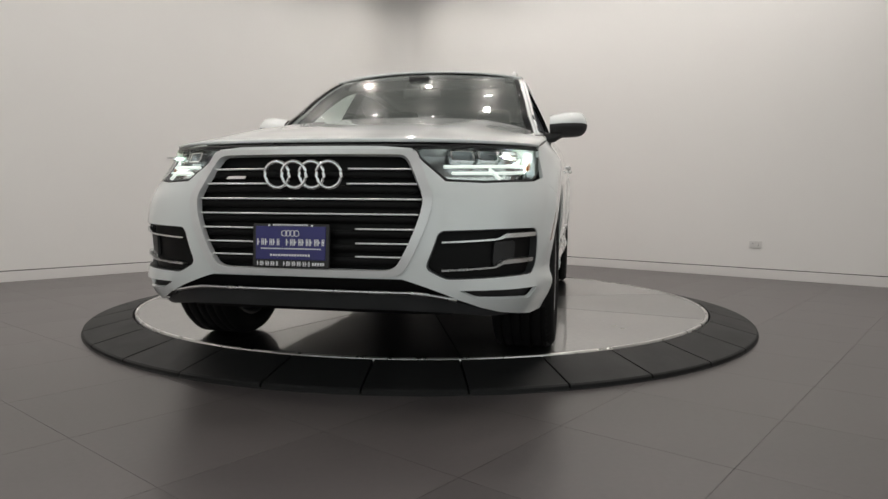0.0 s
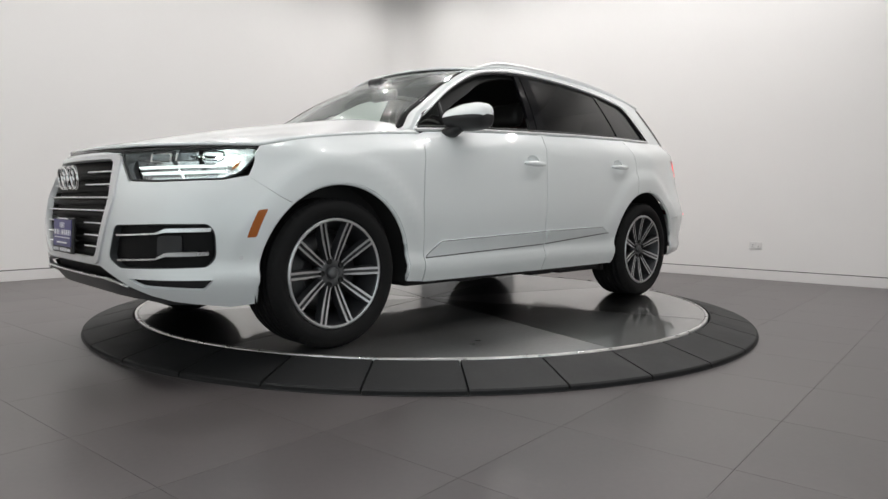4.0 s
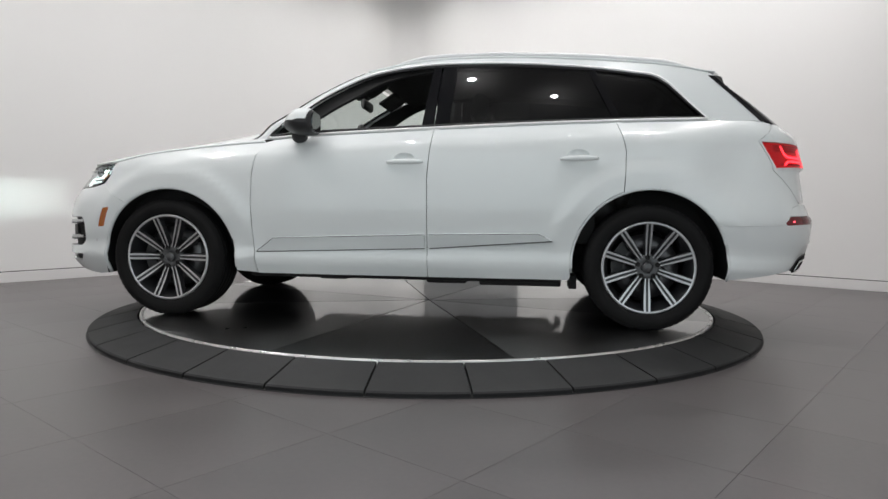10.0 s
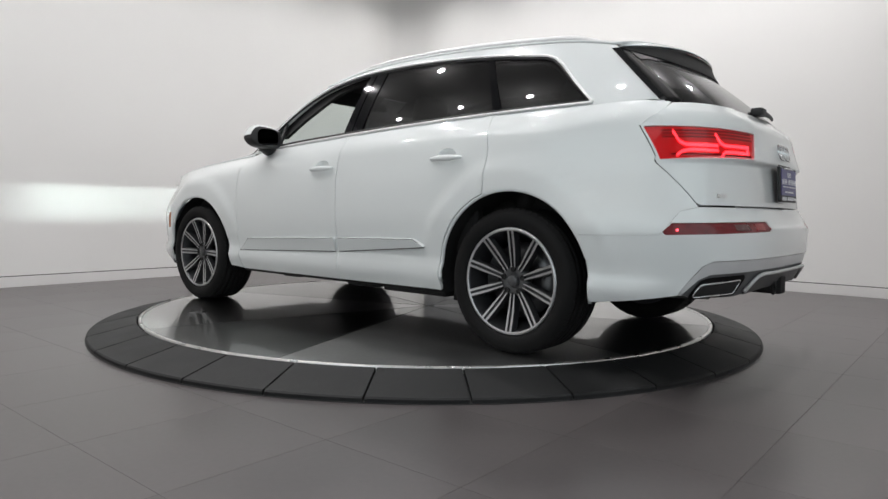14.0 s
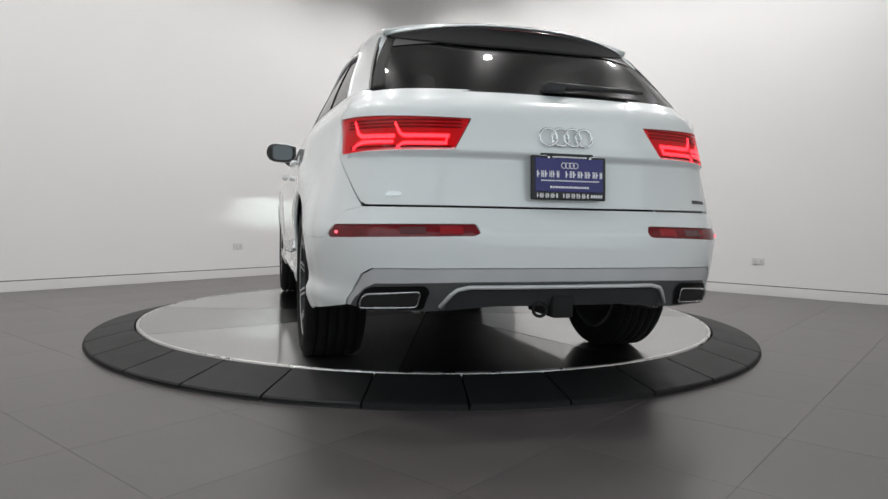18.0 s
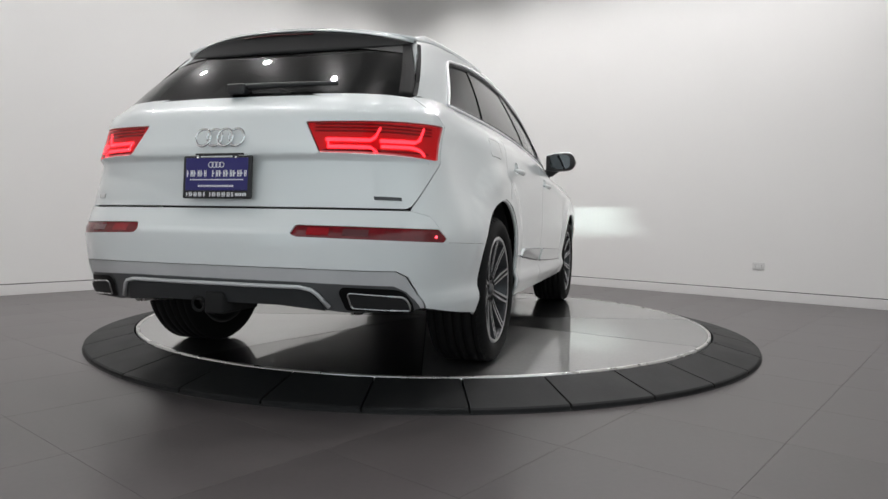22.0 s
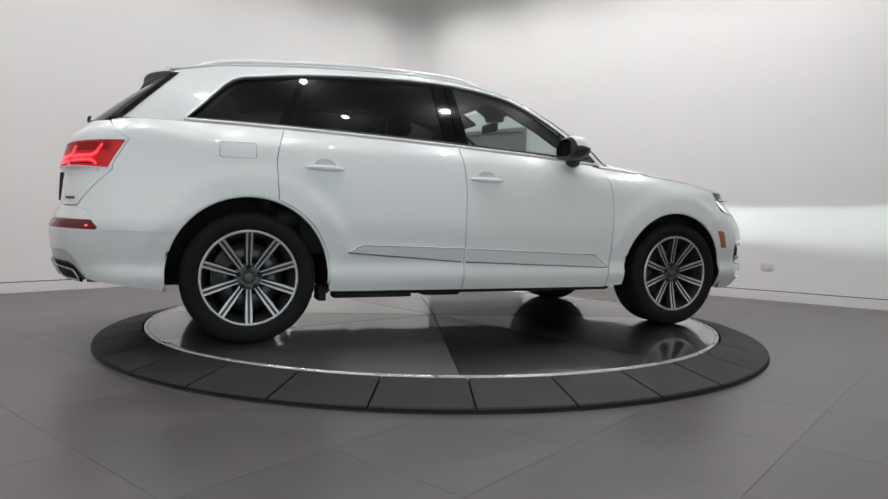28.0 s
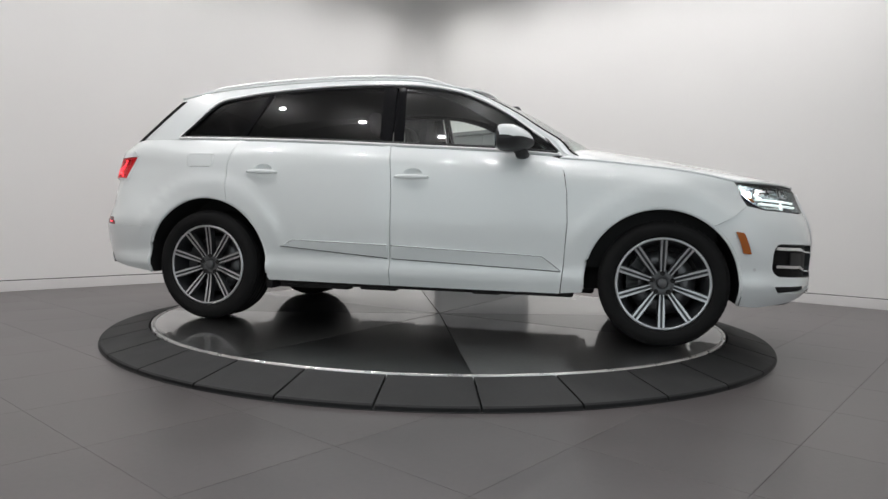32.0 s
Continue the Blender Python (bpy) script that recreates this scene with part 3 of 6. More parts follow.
def spread(poly, step):
    out = []
    for (x0, y0), (x1, y1) in zip(poly, poly[1:] + poly[:1]):
        n = max(1, int(round(math.hypot(x1 - x0, y1 - y0) / step)))
        out += [(x0 + (x1 - x0) * k / n, y0 + (y1 - y0) * k / n) for k in range(n)]
    return out


def rounded(poly, r=0.02, steps=4):
    """The outline with its corners rounded off."""
    out, n = [], len(poly)
    for i in range(n):
        p, a, b = Vector(poly[i]), Vector(poly[i - 1]), Vector(poly[(i + 1) % n])
        da, db = a - p, b - p
        ra, rb = min(r, da.length * 0.45), min(r, db.length * 0.45)
        s, e = p + da.normalized() * ra, p + db.normalized() * rb
        for k in range(steps + 1):
            t = k / steps
            out.append(tuple((1 - t) ** 2 * s + 2 * t * (1 - t) * p + t * t * e))
    return out


def skin(outline, holes, fn, step=0.04, thick=0.016, side=1, lift=0.0, levels=()):
    """A curved sheet over an outline with holes: fn gives the place of each point of the flat plan. Its rims turn inwards."""
    rim = min(step, 0.025)
    loops = [spread(list(p), rim) for p in (outline, *holes)]
    pts, edges = [], []
    for loop in loops:
        s = len(pts)
        pts += loop
        edges += [(s + k, s + (k + 1) % len(loop)) for k in range(len(loop))]
    b = np.array(pts)
    lo, hi = b.min(0), b.max(0)
    gx = np.linspace(lo[0], hi[0], max(2, int((hi[0] - lo[0]) / step) + 1))
    gy = np.linspace(lo[1], hi[1], max(2, int((hi[1] - lo[1]) / step) + 1))
    gy = np.array(sorted([y for y in gy if not any(abs(y - v) < 0.008 for v in levels)] + list(levels)))
    grid = np.array([(x, y) for y in gy for x in gx])
    keep = inside(grid, loops[0])
    for h in loops[1:]:
        keep &= ~inside(grid, h)
    grid = grid[keep]
    if len(grid):
        ends = np.concatenate([np.roll(np.array(loop), -1, 0) for loop in loops]) - b
        size = np.maximum((ends ** 2).sum(1), 1e-12)
        near = []
        for p in grid:
            t = np.clip(((p - b) * ends).sum(1) / size, 0, 1)
            near.append(np.min(((b + t[:, None] * ends - p) ** 2).sum(1)))
        grid = grid[np.array(near) > (0.42 * rim) ** 2]
    flat = [Vector(p) for p in pts] + [Vector(p) for p in grid]
    out = delaunay_2d_cdt(flat, edges, [], 0, 1e-7)
    places, faces = out[0], out[2]
    mids = np.array([sum((places[i] for i in f), Vector((0, 0))) / len(f) for f in faces])
    keep = inside(mids, loops[0])
    for h in loops[1:]:
        keep &= ~inside(mids, h)
    for i, f in enumerate(faces):
        p, q, r = (places[f[0]], places[f[1]], places[f[2]])
        long = max((p - q).length_squared, (q - r).length_squared, (r - p).length_squared)
        if abs((q - p).x * (r - p).y - (q - p).y * (r - p).x) < 0.012 * long:
            keep[i] = False
    bm = bmesh.new()
    verts = []
    for p in places:
        x, y, z = fn(p[0], p[1])
        verts.append(bm.verts.new((x, y * side, z)))
    for f, k in zip(faces, keep):
        if k:
            try:
                bm.faces.new([verts[i] for i in f])
            except ValueError:
                pass
    bmesh.ops.delete(bm, geom=[v for v in bm.verts if not v.link_faces], context="VERTS")
    bm.normal_update()
    core = Vector((1.4, 0, 0.72))
    score = sum(f.calc_area() * f.normal.dot(f.calc_center_median() - core) for f in bm.faces)
    if score < 0:
        bmesh.ops.reverse_faces(bm, faces=bm.faces[:])
        bm.normal_update()
    if lift:
        moved = [(v, v.co + v.normal * lift) for v in bm.verts]
        for v, co in moved:
            v.co = co
    if thick:
        border = [e for e in bm.edges if len(e.link_faces) == 1]
        base = {v: (v.co.copy(), v.normal.copy()) for e in border for v in e.verts}
        rims, round_, deep = {}, {}, {}
        for v, (co, n) in base.items():
            rims[v] = bm.verts.new(co)
            deep[v] = bm.verts.new(co - n * thick)
        for e in border:
            f = e.link_faces[0]
            a, c = e.verts
            order = [l.vert for l in f.loops]
            if order[(order.index(a) + 1) % len(order)] is not c:
                a, c = c, a
            bm.faces.new((rims[c], rims[a], deep[a], deep[c]))
    return bm


def sheet(fn, us, vs, flip=False, thick=0.0):
    """A grid of fn(u, v)."""
    bm = bmesh.new()
    rows = [[bm.verts.new(fn(u, v)) for v in vs] for u in us]
    for a, c in zip(rows, rows[1:]):
        for k in range(len(vs) - 1):
            q = (a[k], a[k + 1], c[k + 1], c[k])
            bm.faces.new(q[::-1] if flip else q)
    if thick:
        bm.normal_update()
        back = {v: bm.verts.new(v.co - v.normal * thick) for v in list(bm.verts)}
        for f in list(bm.faces):
            bm.faces.new([back[v] for v in f.verts][::-1])
        for e in [e for e in bm.edges if len(e.link_faces) == 1 and e.verts[0] in back and e.verts[1] in back]:
            a, c = e.verts
            bm.faces.new((a, c, back[c], back[a]))
        bmesh.ops.recalc_face_normals(bm, faces=bm.faces)
    return bm


def arc(arch, a, b, n=28):
    """Points of a wheel arch from angle a to b (degrees, 0 ahead, 90 up), in (x, z)."""
    cx, cz, r = ARCHES[arch]
    return [(cx + r * cos(radians(a + (b - a) * k / n)), cz + r * sin(radians(a + (b - a) * k / n))) for k in range(n + 1)]


def flank(points):
    """From (x, z) to the unrolled skin."""
    return [(nose_x(x, z) if x > NOSE_S else tail_x(x, z), z) for x, z in points]


def belt_line(a, b, n=24, drop=0.003):
    return [(a + (b - a) * k / n, track(a + (b - a) * k / n, BELT) - drop) for k in range(n + 1)]


def curve(points, n=40):
    """A smooth line through points given in order of x."""
    pts = sorted(points)
    a, b = pts[0][0], pts[-1][0]
    out = [(a + (b - a) * k / n, track(a + (b - a) * k / n, pts)) for k in range(n + 1)]
    return out if points[0][0] <= points[-1][0] else out[::-1]


car = tagged(new("car"), "white full-size sport utility vehicle with lights on, parked on the turntable", "car")
car.matrix_world = pose(0, 0, DISC_Z)
CAR_SHIFT = (-AX, -AY, 0.0)


def bit(name, bm, material, label="", parent=None, smooth=True):
    """A part of the car; parts of parts share their parent's origin."""
    ob = part(name, bm, material, parent or car, label, smooth)
    if parent is None:
        ob.location = CAR_SHIFT
    return ob


G = 0.0022   # half a panel gap
HOOD_EDGE = [(2.36, 1.112), (2.6, 1.093), (3.0, 1.045), (3.2, 1.012), (3.37, 0.975)]
FRONT_SEAM = [(2.398, 0.285), (2.415, 0.45), (2.432, 0.72), (2.424, 0.90), (2.405, 1.02), (2.372, 1.112)]
B_SEAM = [(1.312, 0.285), (1.318, 0.6), (1.320, 0.9), (1.308, 1.05), (1.288, 1.19)]
REAR_SEAM = [(0.158, 0.80), (0.152, 0.9), (0.146, 1.05), (0.16, 1.12), (0.195, 1.235)]
DLO_TOP = [(2.372, 1.137), (2.30, 1.222), (2.20, 1.290), (2.04, 1.405), (1.86, 1.505), (1.69, 1.572), (1.4, 1.622), (1.1, 1.634), (0.75, 1.627), (0.33, 1.597), (0.09, 1.566), (-0.085, 1.528), (-0.235, 1.378), (-0.345, 1.266)]
ROOF_EDGE = [(-0.395, 1.562), (-0.2, 1.602), (0.0, 1.624), (0.5, 1.656), (1.0, 1.667), (1.4, 1.648), (1.75, 1.576)]
A_OUT = [(2.440, 1.124), (2.390, 1.150), (2.313, 1.238), (2.211, 1.306), (2.050, 1.421), (1.868, 1.522), (1.75, 1.576)]   # outer rim of the windscreen pillar
CENTRE_F, CENTRE_R = NOSE_S + WRAP, TAIL_S - WRAP


def shift(line, d):
    return [(x + d, z) for x, z in line]


def dish(mid, z):
    """Outline of the finger recess above a door handle."""
    return [(mid + 0.004 + 0.062 * cos(a), z + 0.022 + 0.034 * sin(a)) for a in [2 * pi * k / 20 for k in range(20)]]


def panels(side):
    """The skin of one flank."""
    top = curve(HOOD_EDGE, 24)
    fender = top + [(3.40, 0.93), (3.44, 0.838)] + arc(0, 51, 188, 40) + [(2.53, 0.30), (2.40 + G, 0.288)] + shift(FRONT_SEAM, G)[1:-1]
    fender = [p for p in fender]
    # order: along the hood edge, down the lamp, seam, arch, sill, up the door seam
    bit("front_fender", skin(flank(fender), [], body, 0.035, side=side), PAINT)
    door = shift(FRONT_SEAM, -G) + belt_line(2.365, 1.29 + G)[1:-1] + shift(B_SEAM, G)[::-1]
    front = bit("front_door", skin(flank(door), [dish(1.455, 0.985)], body, 0.045, side=side), PAINT)
    rear_arch = arc(1, 70.0, -10, 30)
    door = shift(B_SEAM, -G) + belt_line(1.285 - G, 0.2, 24)[1:-1] + shift(REAR_SEAM, G)[::-1][:-1] + [(x + 0.004, z + 0.004) for x, z in rear_arch] + [(0.463, 0.288)]
    rear = bit("rear_door", skin(flank(door), [dish(0.415, 1.010)], body, 0.045, side=side), PAINT)
    quarter = shift(REAR_SEAM, -G) + belt_line(0.188, -0.60, 20)[1:]
    quarter = flank(quarter) + [(-0.8400, 1.2380), (-0.7430, 1.2010), (-0.5950, 1.1580), (-0.5230, 1.1250), (-0.6180, 0.9620), (-0.9670, 0.7710), (-0.9770, 0.7580), (-0.8350, 0.7380), (-0.6880, 0.6330)] + flank(arc(1, 148.4, 71.5, 26))
    holes = []
    if side < 0:
        holes = [rounded([(-0.165, 1.045), (-0.165, 1.135), (0.035, 1.135), (0.035, 1.045)], 0.025)]
    bit("rear_quarter_panel", skin(quarter, holes, body, 0.035, side=side), PAINT)
    if side < 0:
        flap = rounded([(-0.1625, 1.0475), (-0.1625, 1.1325), (0.0325, 1.1325), (0.0325, 1.0475)], 0.024)
        bit("fuel_flap", skin(flap, [], body, 0.03, 0.008, side=side), PAINT)
    # blade along the doors
    for parent, line in ((front, [(2.398, 0.424), (2.286, 0.508), (1.33, 0.544), (1.33, 0.464)]), (rear, [(1.30, 0.545), (0.65, 0.561), (0.562, 0.522), (1.30, 0.465)])):
        zs = [z for x, z in line]
        def proud(q, w, lo=min(zs), hi=max(zs)):
            p = body(q, w)
            return (p[0], p[1] + 0.002 + 0.021 * (w - lo) / (hi - lo), p[2])
        bit("side_blade", skin(rounded(line, 0.012), [], proud, 0.03, 0.022, side=side), PAINT, "body-coloured door blade", parent)
        # one dark tube for both the lower trim and the shadow under it
        bm = bmesh.new()
        (xa, za), (xb, zb) = (line[0], line[-1]) if parent is front else (line[-1], line[2])
        tube(bm, [(lambda p: (p[0], (p[1] - 0.001) * side, p[2] - 0.003))(proud(xa + (xb - xa) * k / 16, za + (zb - za) * k / 16)) for k in range(17)], 0.0034, 6)
        bit("blade_trim", bm, GREY_PLASTIC, "dark strip under the blade, trim and painted shadow in one", parent)
        # dark tube in place of the shade line along the blade's top
        bm = bmesh.new()
        edge = [line[0], line[1], line[2]] if parent is front else [line[0], line[1], line[2]]
        tube(bm, [(lambda p: (p[0], (p[1] - 0.002) * side, p[2] + 0.002))(proud(*p)) for p in spread(edge, 0.04)[:-int(max(1, math.hypot(edge[2][0] - edge[0][0], edge[2][1] - edge[0][1]) // 0.04))]], 0.0020, 6)
        bit("blade_edge", bm, GREY_PLASTIC, "fine dark line drawn as the shade above the blade", parent)
    # handles
    for parent, xa, xb, z in ((front, 1.565, 1.345, 0.985), (rear, 0.525, 0.305, 1.010)):
        mid = (xa + xb) / 2
        bm = bmesh.new()
        path = []
        for k in range(13):
            t = k / 12
            x = xa + (xb - xa) * t
            p = body(x, z)
            path.append((x, (p[1] + 0.010 + 0.022 * sin(pi * t) ** 0.5) * side, z + 0.004 * (t - 0.5)))
        tube(bm, path, [0.006 + 0.009 * sin(pi * k / 12) ** 0.6 for k in range(13)], 10, flat=1.15)
        bit("door_handle", bm, PAINT, "body-coloured pull handle", parent)
        def hollow(q, w, mid=mid, z=z):
            p = body(q, w)
            r2 = ((q - mid - 0.004) / 0.062) ** 2 + ((w - z - 0.022) / 0.034) ** 2
            return (p[0], p[1] - 0.024 * max(0.0, 1.0 - r2) ** 0.7 - 0.0006, p[2])
        bit("handle_bowl", skin(dish(mid, z), [], hollow, 0.011, 0.0, side=side), PAINT, "", parent)
    # cabin side
    roof = curve(ROOF_EDGE, 30)
    line = [(x, z + 0.002) for x, z in belt_line(-0.64, 2.42, 40, 0)] + A_OUT[:-1] + roof[::-1] + [(-0.700, 1.238)]
    hole = curve(DLO_TOP[1:], 50)
    hole = [(2.372, 1.139)] + [p for p in hole] + [(x, z + 0.014) for x, z in belt_line(-0.34, 2.36, 30, 0)]
    cab = lambda x, z: (x, upper(x, z), z)
    bit("cabin_side", skin(line, [hole], cab, 0.035, 0.03, side=side), PAINT)
    rear_edge = [(-0.375, 1.545), (-0.412, 1.541), (-0.700, 1.250), (-0.668, 1.250)]
    bit("rear_pillar_trim", skin(rear_edge, [], cab, 0.05, 0.010, side=side, lift=0.005), BLACK_GLOSS, "gloss black edge beside the rear window")
    bm = bmesh.new()
    loop = [(x, (upper(x, z) + 0.004) * side, z) for x, z in spread(hole, 0.03)]
    tube(bm, loop, 0.0085, 6, closed=True)
    bit("window_trim", bm, TRIM_BRIGHT, "polished aluminium window trim")
    bm = bmesh.new()
    mx, mz = 1.02, 1.38
    tube(bm, [(mx + (x - mx) * 0.990, (upper(x, z) + 0.001) * side, mz + (z - mz) * 0.93) for x, z in spread(hole, 0.03)], 0.008, 6, closed=True)
    bit("window_seal", bm, BLACK_PLASTIC, "black rubber window seal")
    ease = lambda x: max(0.0, min(1.0, (x - 1.45) / 0.5))      # the windscreen pillar's lining is wider
    frame_in = [(mx + (x - mx) * 0.955 - (0.075 * ease(x) if z > 1.17 else 0.0), mz + (z - mz) * 0.84 - (0.035 * ease(x) if z > 1.25 else 0.0)) for x, z in hole]
    shell_ = [(mx + (x - mx) * 0.985, mz + (z - mz) * 0.985) for x, z in line]
    bit("window_lining", skin(shell_, [frame_in], lambda x, z: (x, upper(x, z) - 0.045, z), 0.05, 0.02, side=side), CABIN, "dark inner lining round the windows")
    # dark pillars and panes
    def strip(xa, xb, xc, xd, name):
        za, zb = track(xa, BELT) + 0.012, track(xd, sorted(DLO_TOP[1:])) - 0.002
        poly = [(xa, za), (xb, za), (xc, zb), (xd, zb)]
        bit(name, skin(poly, [], lambda x, z: (x, upper(x, z) - 0.006, z), 0.06, 0.02, side=side), PILLAR_BLACK, "black pillar cover")
    strip(1.372, 1.300, 1.268, 1.318, "pillar_cover")
    strip(1.292, 1.205, 1.165, 1.258, "pillar_cover")
    strip(0.205, 0.155, 0.325, 0.365, "pillar_cover")
    in_ = lambda x, z: (x, upper(x, z) - 0.012, z)
    tops = sorted(DLO_TOP[1:])
    def pane(xa, xb, ta, tb, name, material, label):
        poly = [(x, z + 0.010) for x, z in belt_line(xa, xb, 12, 0)] + [(ta + (tb - ta) * k / 14, track(ta + (tb - ta) * k / 14, tops) + 0.002) for k in range(15)]
        ob = bit(name, skin(poly, [], in_, 0.07, 0.0, side=side), material, label)
        ob.visible_shadow = False
        return ob
    pane(0.17, 1.285, 1.245, 0.34, "rear_door_window", PRIVACY, "dark tinted rear door glass")
    pane(-0.335, 0.19, 0.355, -0.24, "quarter_window", PRIVACY, "dark tinted quarter glass")
    # the darkness of the cabin behind is put into this pane's tint
    pane(2.12, 2.375, 2.25, 2.12, "corner_window", glass("shaded_corner_glass", (0.30, 0.34, 0.32), haze=0.3), "small corner glass, its tint darkened as shade")
    if side < 0:
        pane(1.31, 2.115, 2.115, 1.27, "front_door_window", CLEAR, "clear front door glass")
    bm = bmesh.new()
    tube(bm, [(x, (upper(x, z) - 0.014) * side, z) for x, z in ((2.12, 1.14), (2.12, 1.345))], 0.013, 6)
    bit("window_post", bm, BLACK_PLASTIC)
    # mud flap of black rubber and arch lining
    for i, (cx, cz, r) in enumerate(ARCHES):
        def lining(a, w, cx=cx, cz=cz, r=r):
            f = radians(a)
            y = (0.58 + 0.37 * w)
            return (cx + (r + 0.006) * cos(f), y * side, cz + (r + 0.006) * sin(f))
        bm = sheet(lining, [(-14 + 6.0 * k) for k in range(35)], [0, 0.5, 0.94])
        ring_ = [Vector((cx + (r + 0.006) * cos(radians(a)), 0.58 * side, cz + (r + 0.006) * sin(radians(a)))) for a in range(-10, 196, 8)]
        bm.faces.new([bm.verts.new(p) for p in ring_])
        bit("arch_lining", bm, LINING, "black wheel arch lining")
        bm = bmesh.new()
        lip = []
        for a in range(-14, 187, 4) if i == 0 else range(-6, 191, 4):
            x, z = cx + (r - 0.004) * cos(radians(a)), cz + (r - 0.004) * sin(radians(a))
            q = nose_x(x, z) if x > NOSE_S else tail_x(x, z)
            p = body(q, max(z, 0.27))
            lip.append((p[0], (abs(p[1]) - 0.012) * side, z))
        tube(bm, lip, 0.010, 6)
        bit("arch_lip", bm, PAINT)


for s in (1, -1):
    panels(s)


# ---------------------------------------------------------------- bonnet, roof, glass at both ends
def nose_edge(j):
    """Front rim of the bonnet from the centre (0) to the fender corner (1)."""
    z = 0.958 + 0.016 * j ** 3
    y = 0.884 * j
    p = body(nose_q(y, z), z)
    return Vector((p[0] - 0.004, y, z))


def hood_point(k, j):
    s, j = (1 if j >= 0 else -1), abs(j)
    a = Vector((2.372 + 0.27 * (1 - j * j), 0, 0))
    b_ = nose_edge(j)
    x = a.x + (b_.x - a.x) * k
    edge_x = 2.372 + (nose_edge(1).x - 2.372) * k
    edge_z = track(edge_x, HOOD_EDGE) - 0.002
    q = nose_x(edge_x, edge_z) if edge_x > NOSE_S else edge_x
    ye = body(q, edge_z)[1] - 0.004
    y = j * (ye + (b_.y / max(j, 1e-6) - ye) * k ** 6) if j else 0.0
    xc = 2.642 + (nose_edge(0).x - 2.642) * k
    zc = track(xc, [(2.642, 1.200), (2.94, 1.146), (3.33, 1.077), (3.56, 1.030), (3.72, 0.994), (3.80, 0.975), (3.858, 0.958)])
    t = 1 - j ** (2.3 + 2.4 * (1 - min(1.0, max(0.0, k))) ** 1.5)
    z = edge_z + (zc - edge_z) * t + 0.009 * math.exp(-((j - 0.52) / 0.09) ** 2) * sin(pi * min(1, k)) ** 0.7
    return (x, s * y, z)


ks = [k / 40 for k in range(41)]
js = [math.copysign(abs(j) ** 0.85, j) for j in [(-28 + i) / 28 for i in range(57)]]
bit("bonnet", sheet(hood_point, ks, js, thick=0.012), PAINT, "white bonnet with two raised creases")
bm = bmesh.new()
tube(bm, [(lambda p: (p.x - 0.002, p.y if i >= 0 else -p.y, p.z - 0.011))(nose_edge(abs(i) / 24 * 0.97)) for i in range(-24, 25)], 0.0075, 6)
bit("bonnet_seal", bm, BLACK_PLASTIC)


def roof_point(x, j):
    e = track(x, ROOF_EDGE)
    y = upper(x, e) - 0.001
    crown = track(x, [(-0.42, 1.615), (0.0, 1.670), (0.5, 1.698), (1.0, 1.700), (1.4, 1.679), (1.75, 1.618)])
    a = abs(j)
    bulge = 0.10 * max(0.0, (x - 1.2) / 0.55) ** 2 - 0.06 * max(0.0, (0.1 - x) / 0.52) ** 2
    return (x + bulge * (1 - a * a), y * j, e + (crown - e) * (1 - a ** 2.6))


xs = [-0.42 + 2.17 * k / 36 for k in range(37)]
bit("roof", sheet(roof_point, xs, [(-20 + i) / 20 for i in range(41)], thick=0.014), PAINT)
for s in (1, -1):
    bm = bmesh.new()
    line = []
    for k in range(33):
        t = k / 32
        x = 1.60 - 1.90 * t
        e = track(x, ROOF_EDGE)
        rise = 0.012 + 0.024 * min(1.0, sin(pi * t) * 3.2) ** 0.8
        line.append((x, s * (upper(x, e) - 0.055), e + rise))
    tube(bm, line, [0.006 + 0.011 * min(1.0, sin(pi * (0.03 + 0.94 * k / 32)) * 5) for k in range(33)], 10, flat=0.85)
    rail = bit("roof_rail", bm, FRAME, "satin aluminium roof rail")
    for t in (0.02, 0.5, 0.98):
        x = 1.60 - 1.90 * t
        e = track(x, ROOF_EDGE)
        bm = bmesh.new()
        box(bm, (x - 0.05, s * (upper(x, e) - 0.055) - 0.012, e + 0.003), (x + 0.05, s * (upper(x, e) - 0.055) + 0.012, e + (0.036 if t == 0.5 else 0.020)), bevel=0.008)
        bit("rail_foot", bm, FRAME, "", rail)


def glass_edge(z):
    """Side edge of the windscreen at a height."""
    x = track(-z, [(-h, x) for x, h in reversed(A_OUT)])
    return Vector((x + 0.026 + 0.030 * max(0.0, min(1.0, (1.45 - z) / 0.25)), upper(x, z) - 0.030, z))


def screen_point(k, j):
    p = glass_edge(1.208 + 0.366 * k)
    a = 1 - j * j
    return (p.x + (0.185 - 0.10 * k) * a, p.y * j, p.z + 0.030 * max(0.0, k) * a)


ks = [-0.27 + 1.27 * k / 22 for k in range(23)]
inner = [0.975 * (-16 + i) / 16 for i in range(33)]
wind = bit("windscreen", sheet(screen_point, ks, inner), glass("windscreen_glass", (0.82, 0.90, 0.865), haze=0.4, gloss_min=0.07, dust_veil=0.075), "raked clear windscreen")
wind.visible_shadow = False


def pillar_point(w, v, s):
    """Face of the windscreen pillar: w up the pillar, v from the door frame to the glass."""
    z = 1.105 + 0.471 * w
    x = track(-z, [(-h, x) for x, h in reversed(A_OUT)])
    out, p = Vector((x, upper(x, z) + 0.001, z)), glass_edge(z)
    m = out.lerp(p, v) + Vector((0.003, 0.004, 0.002)) * sin(pi * v)
    return (m.x, m.y * s, m.z)


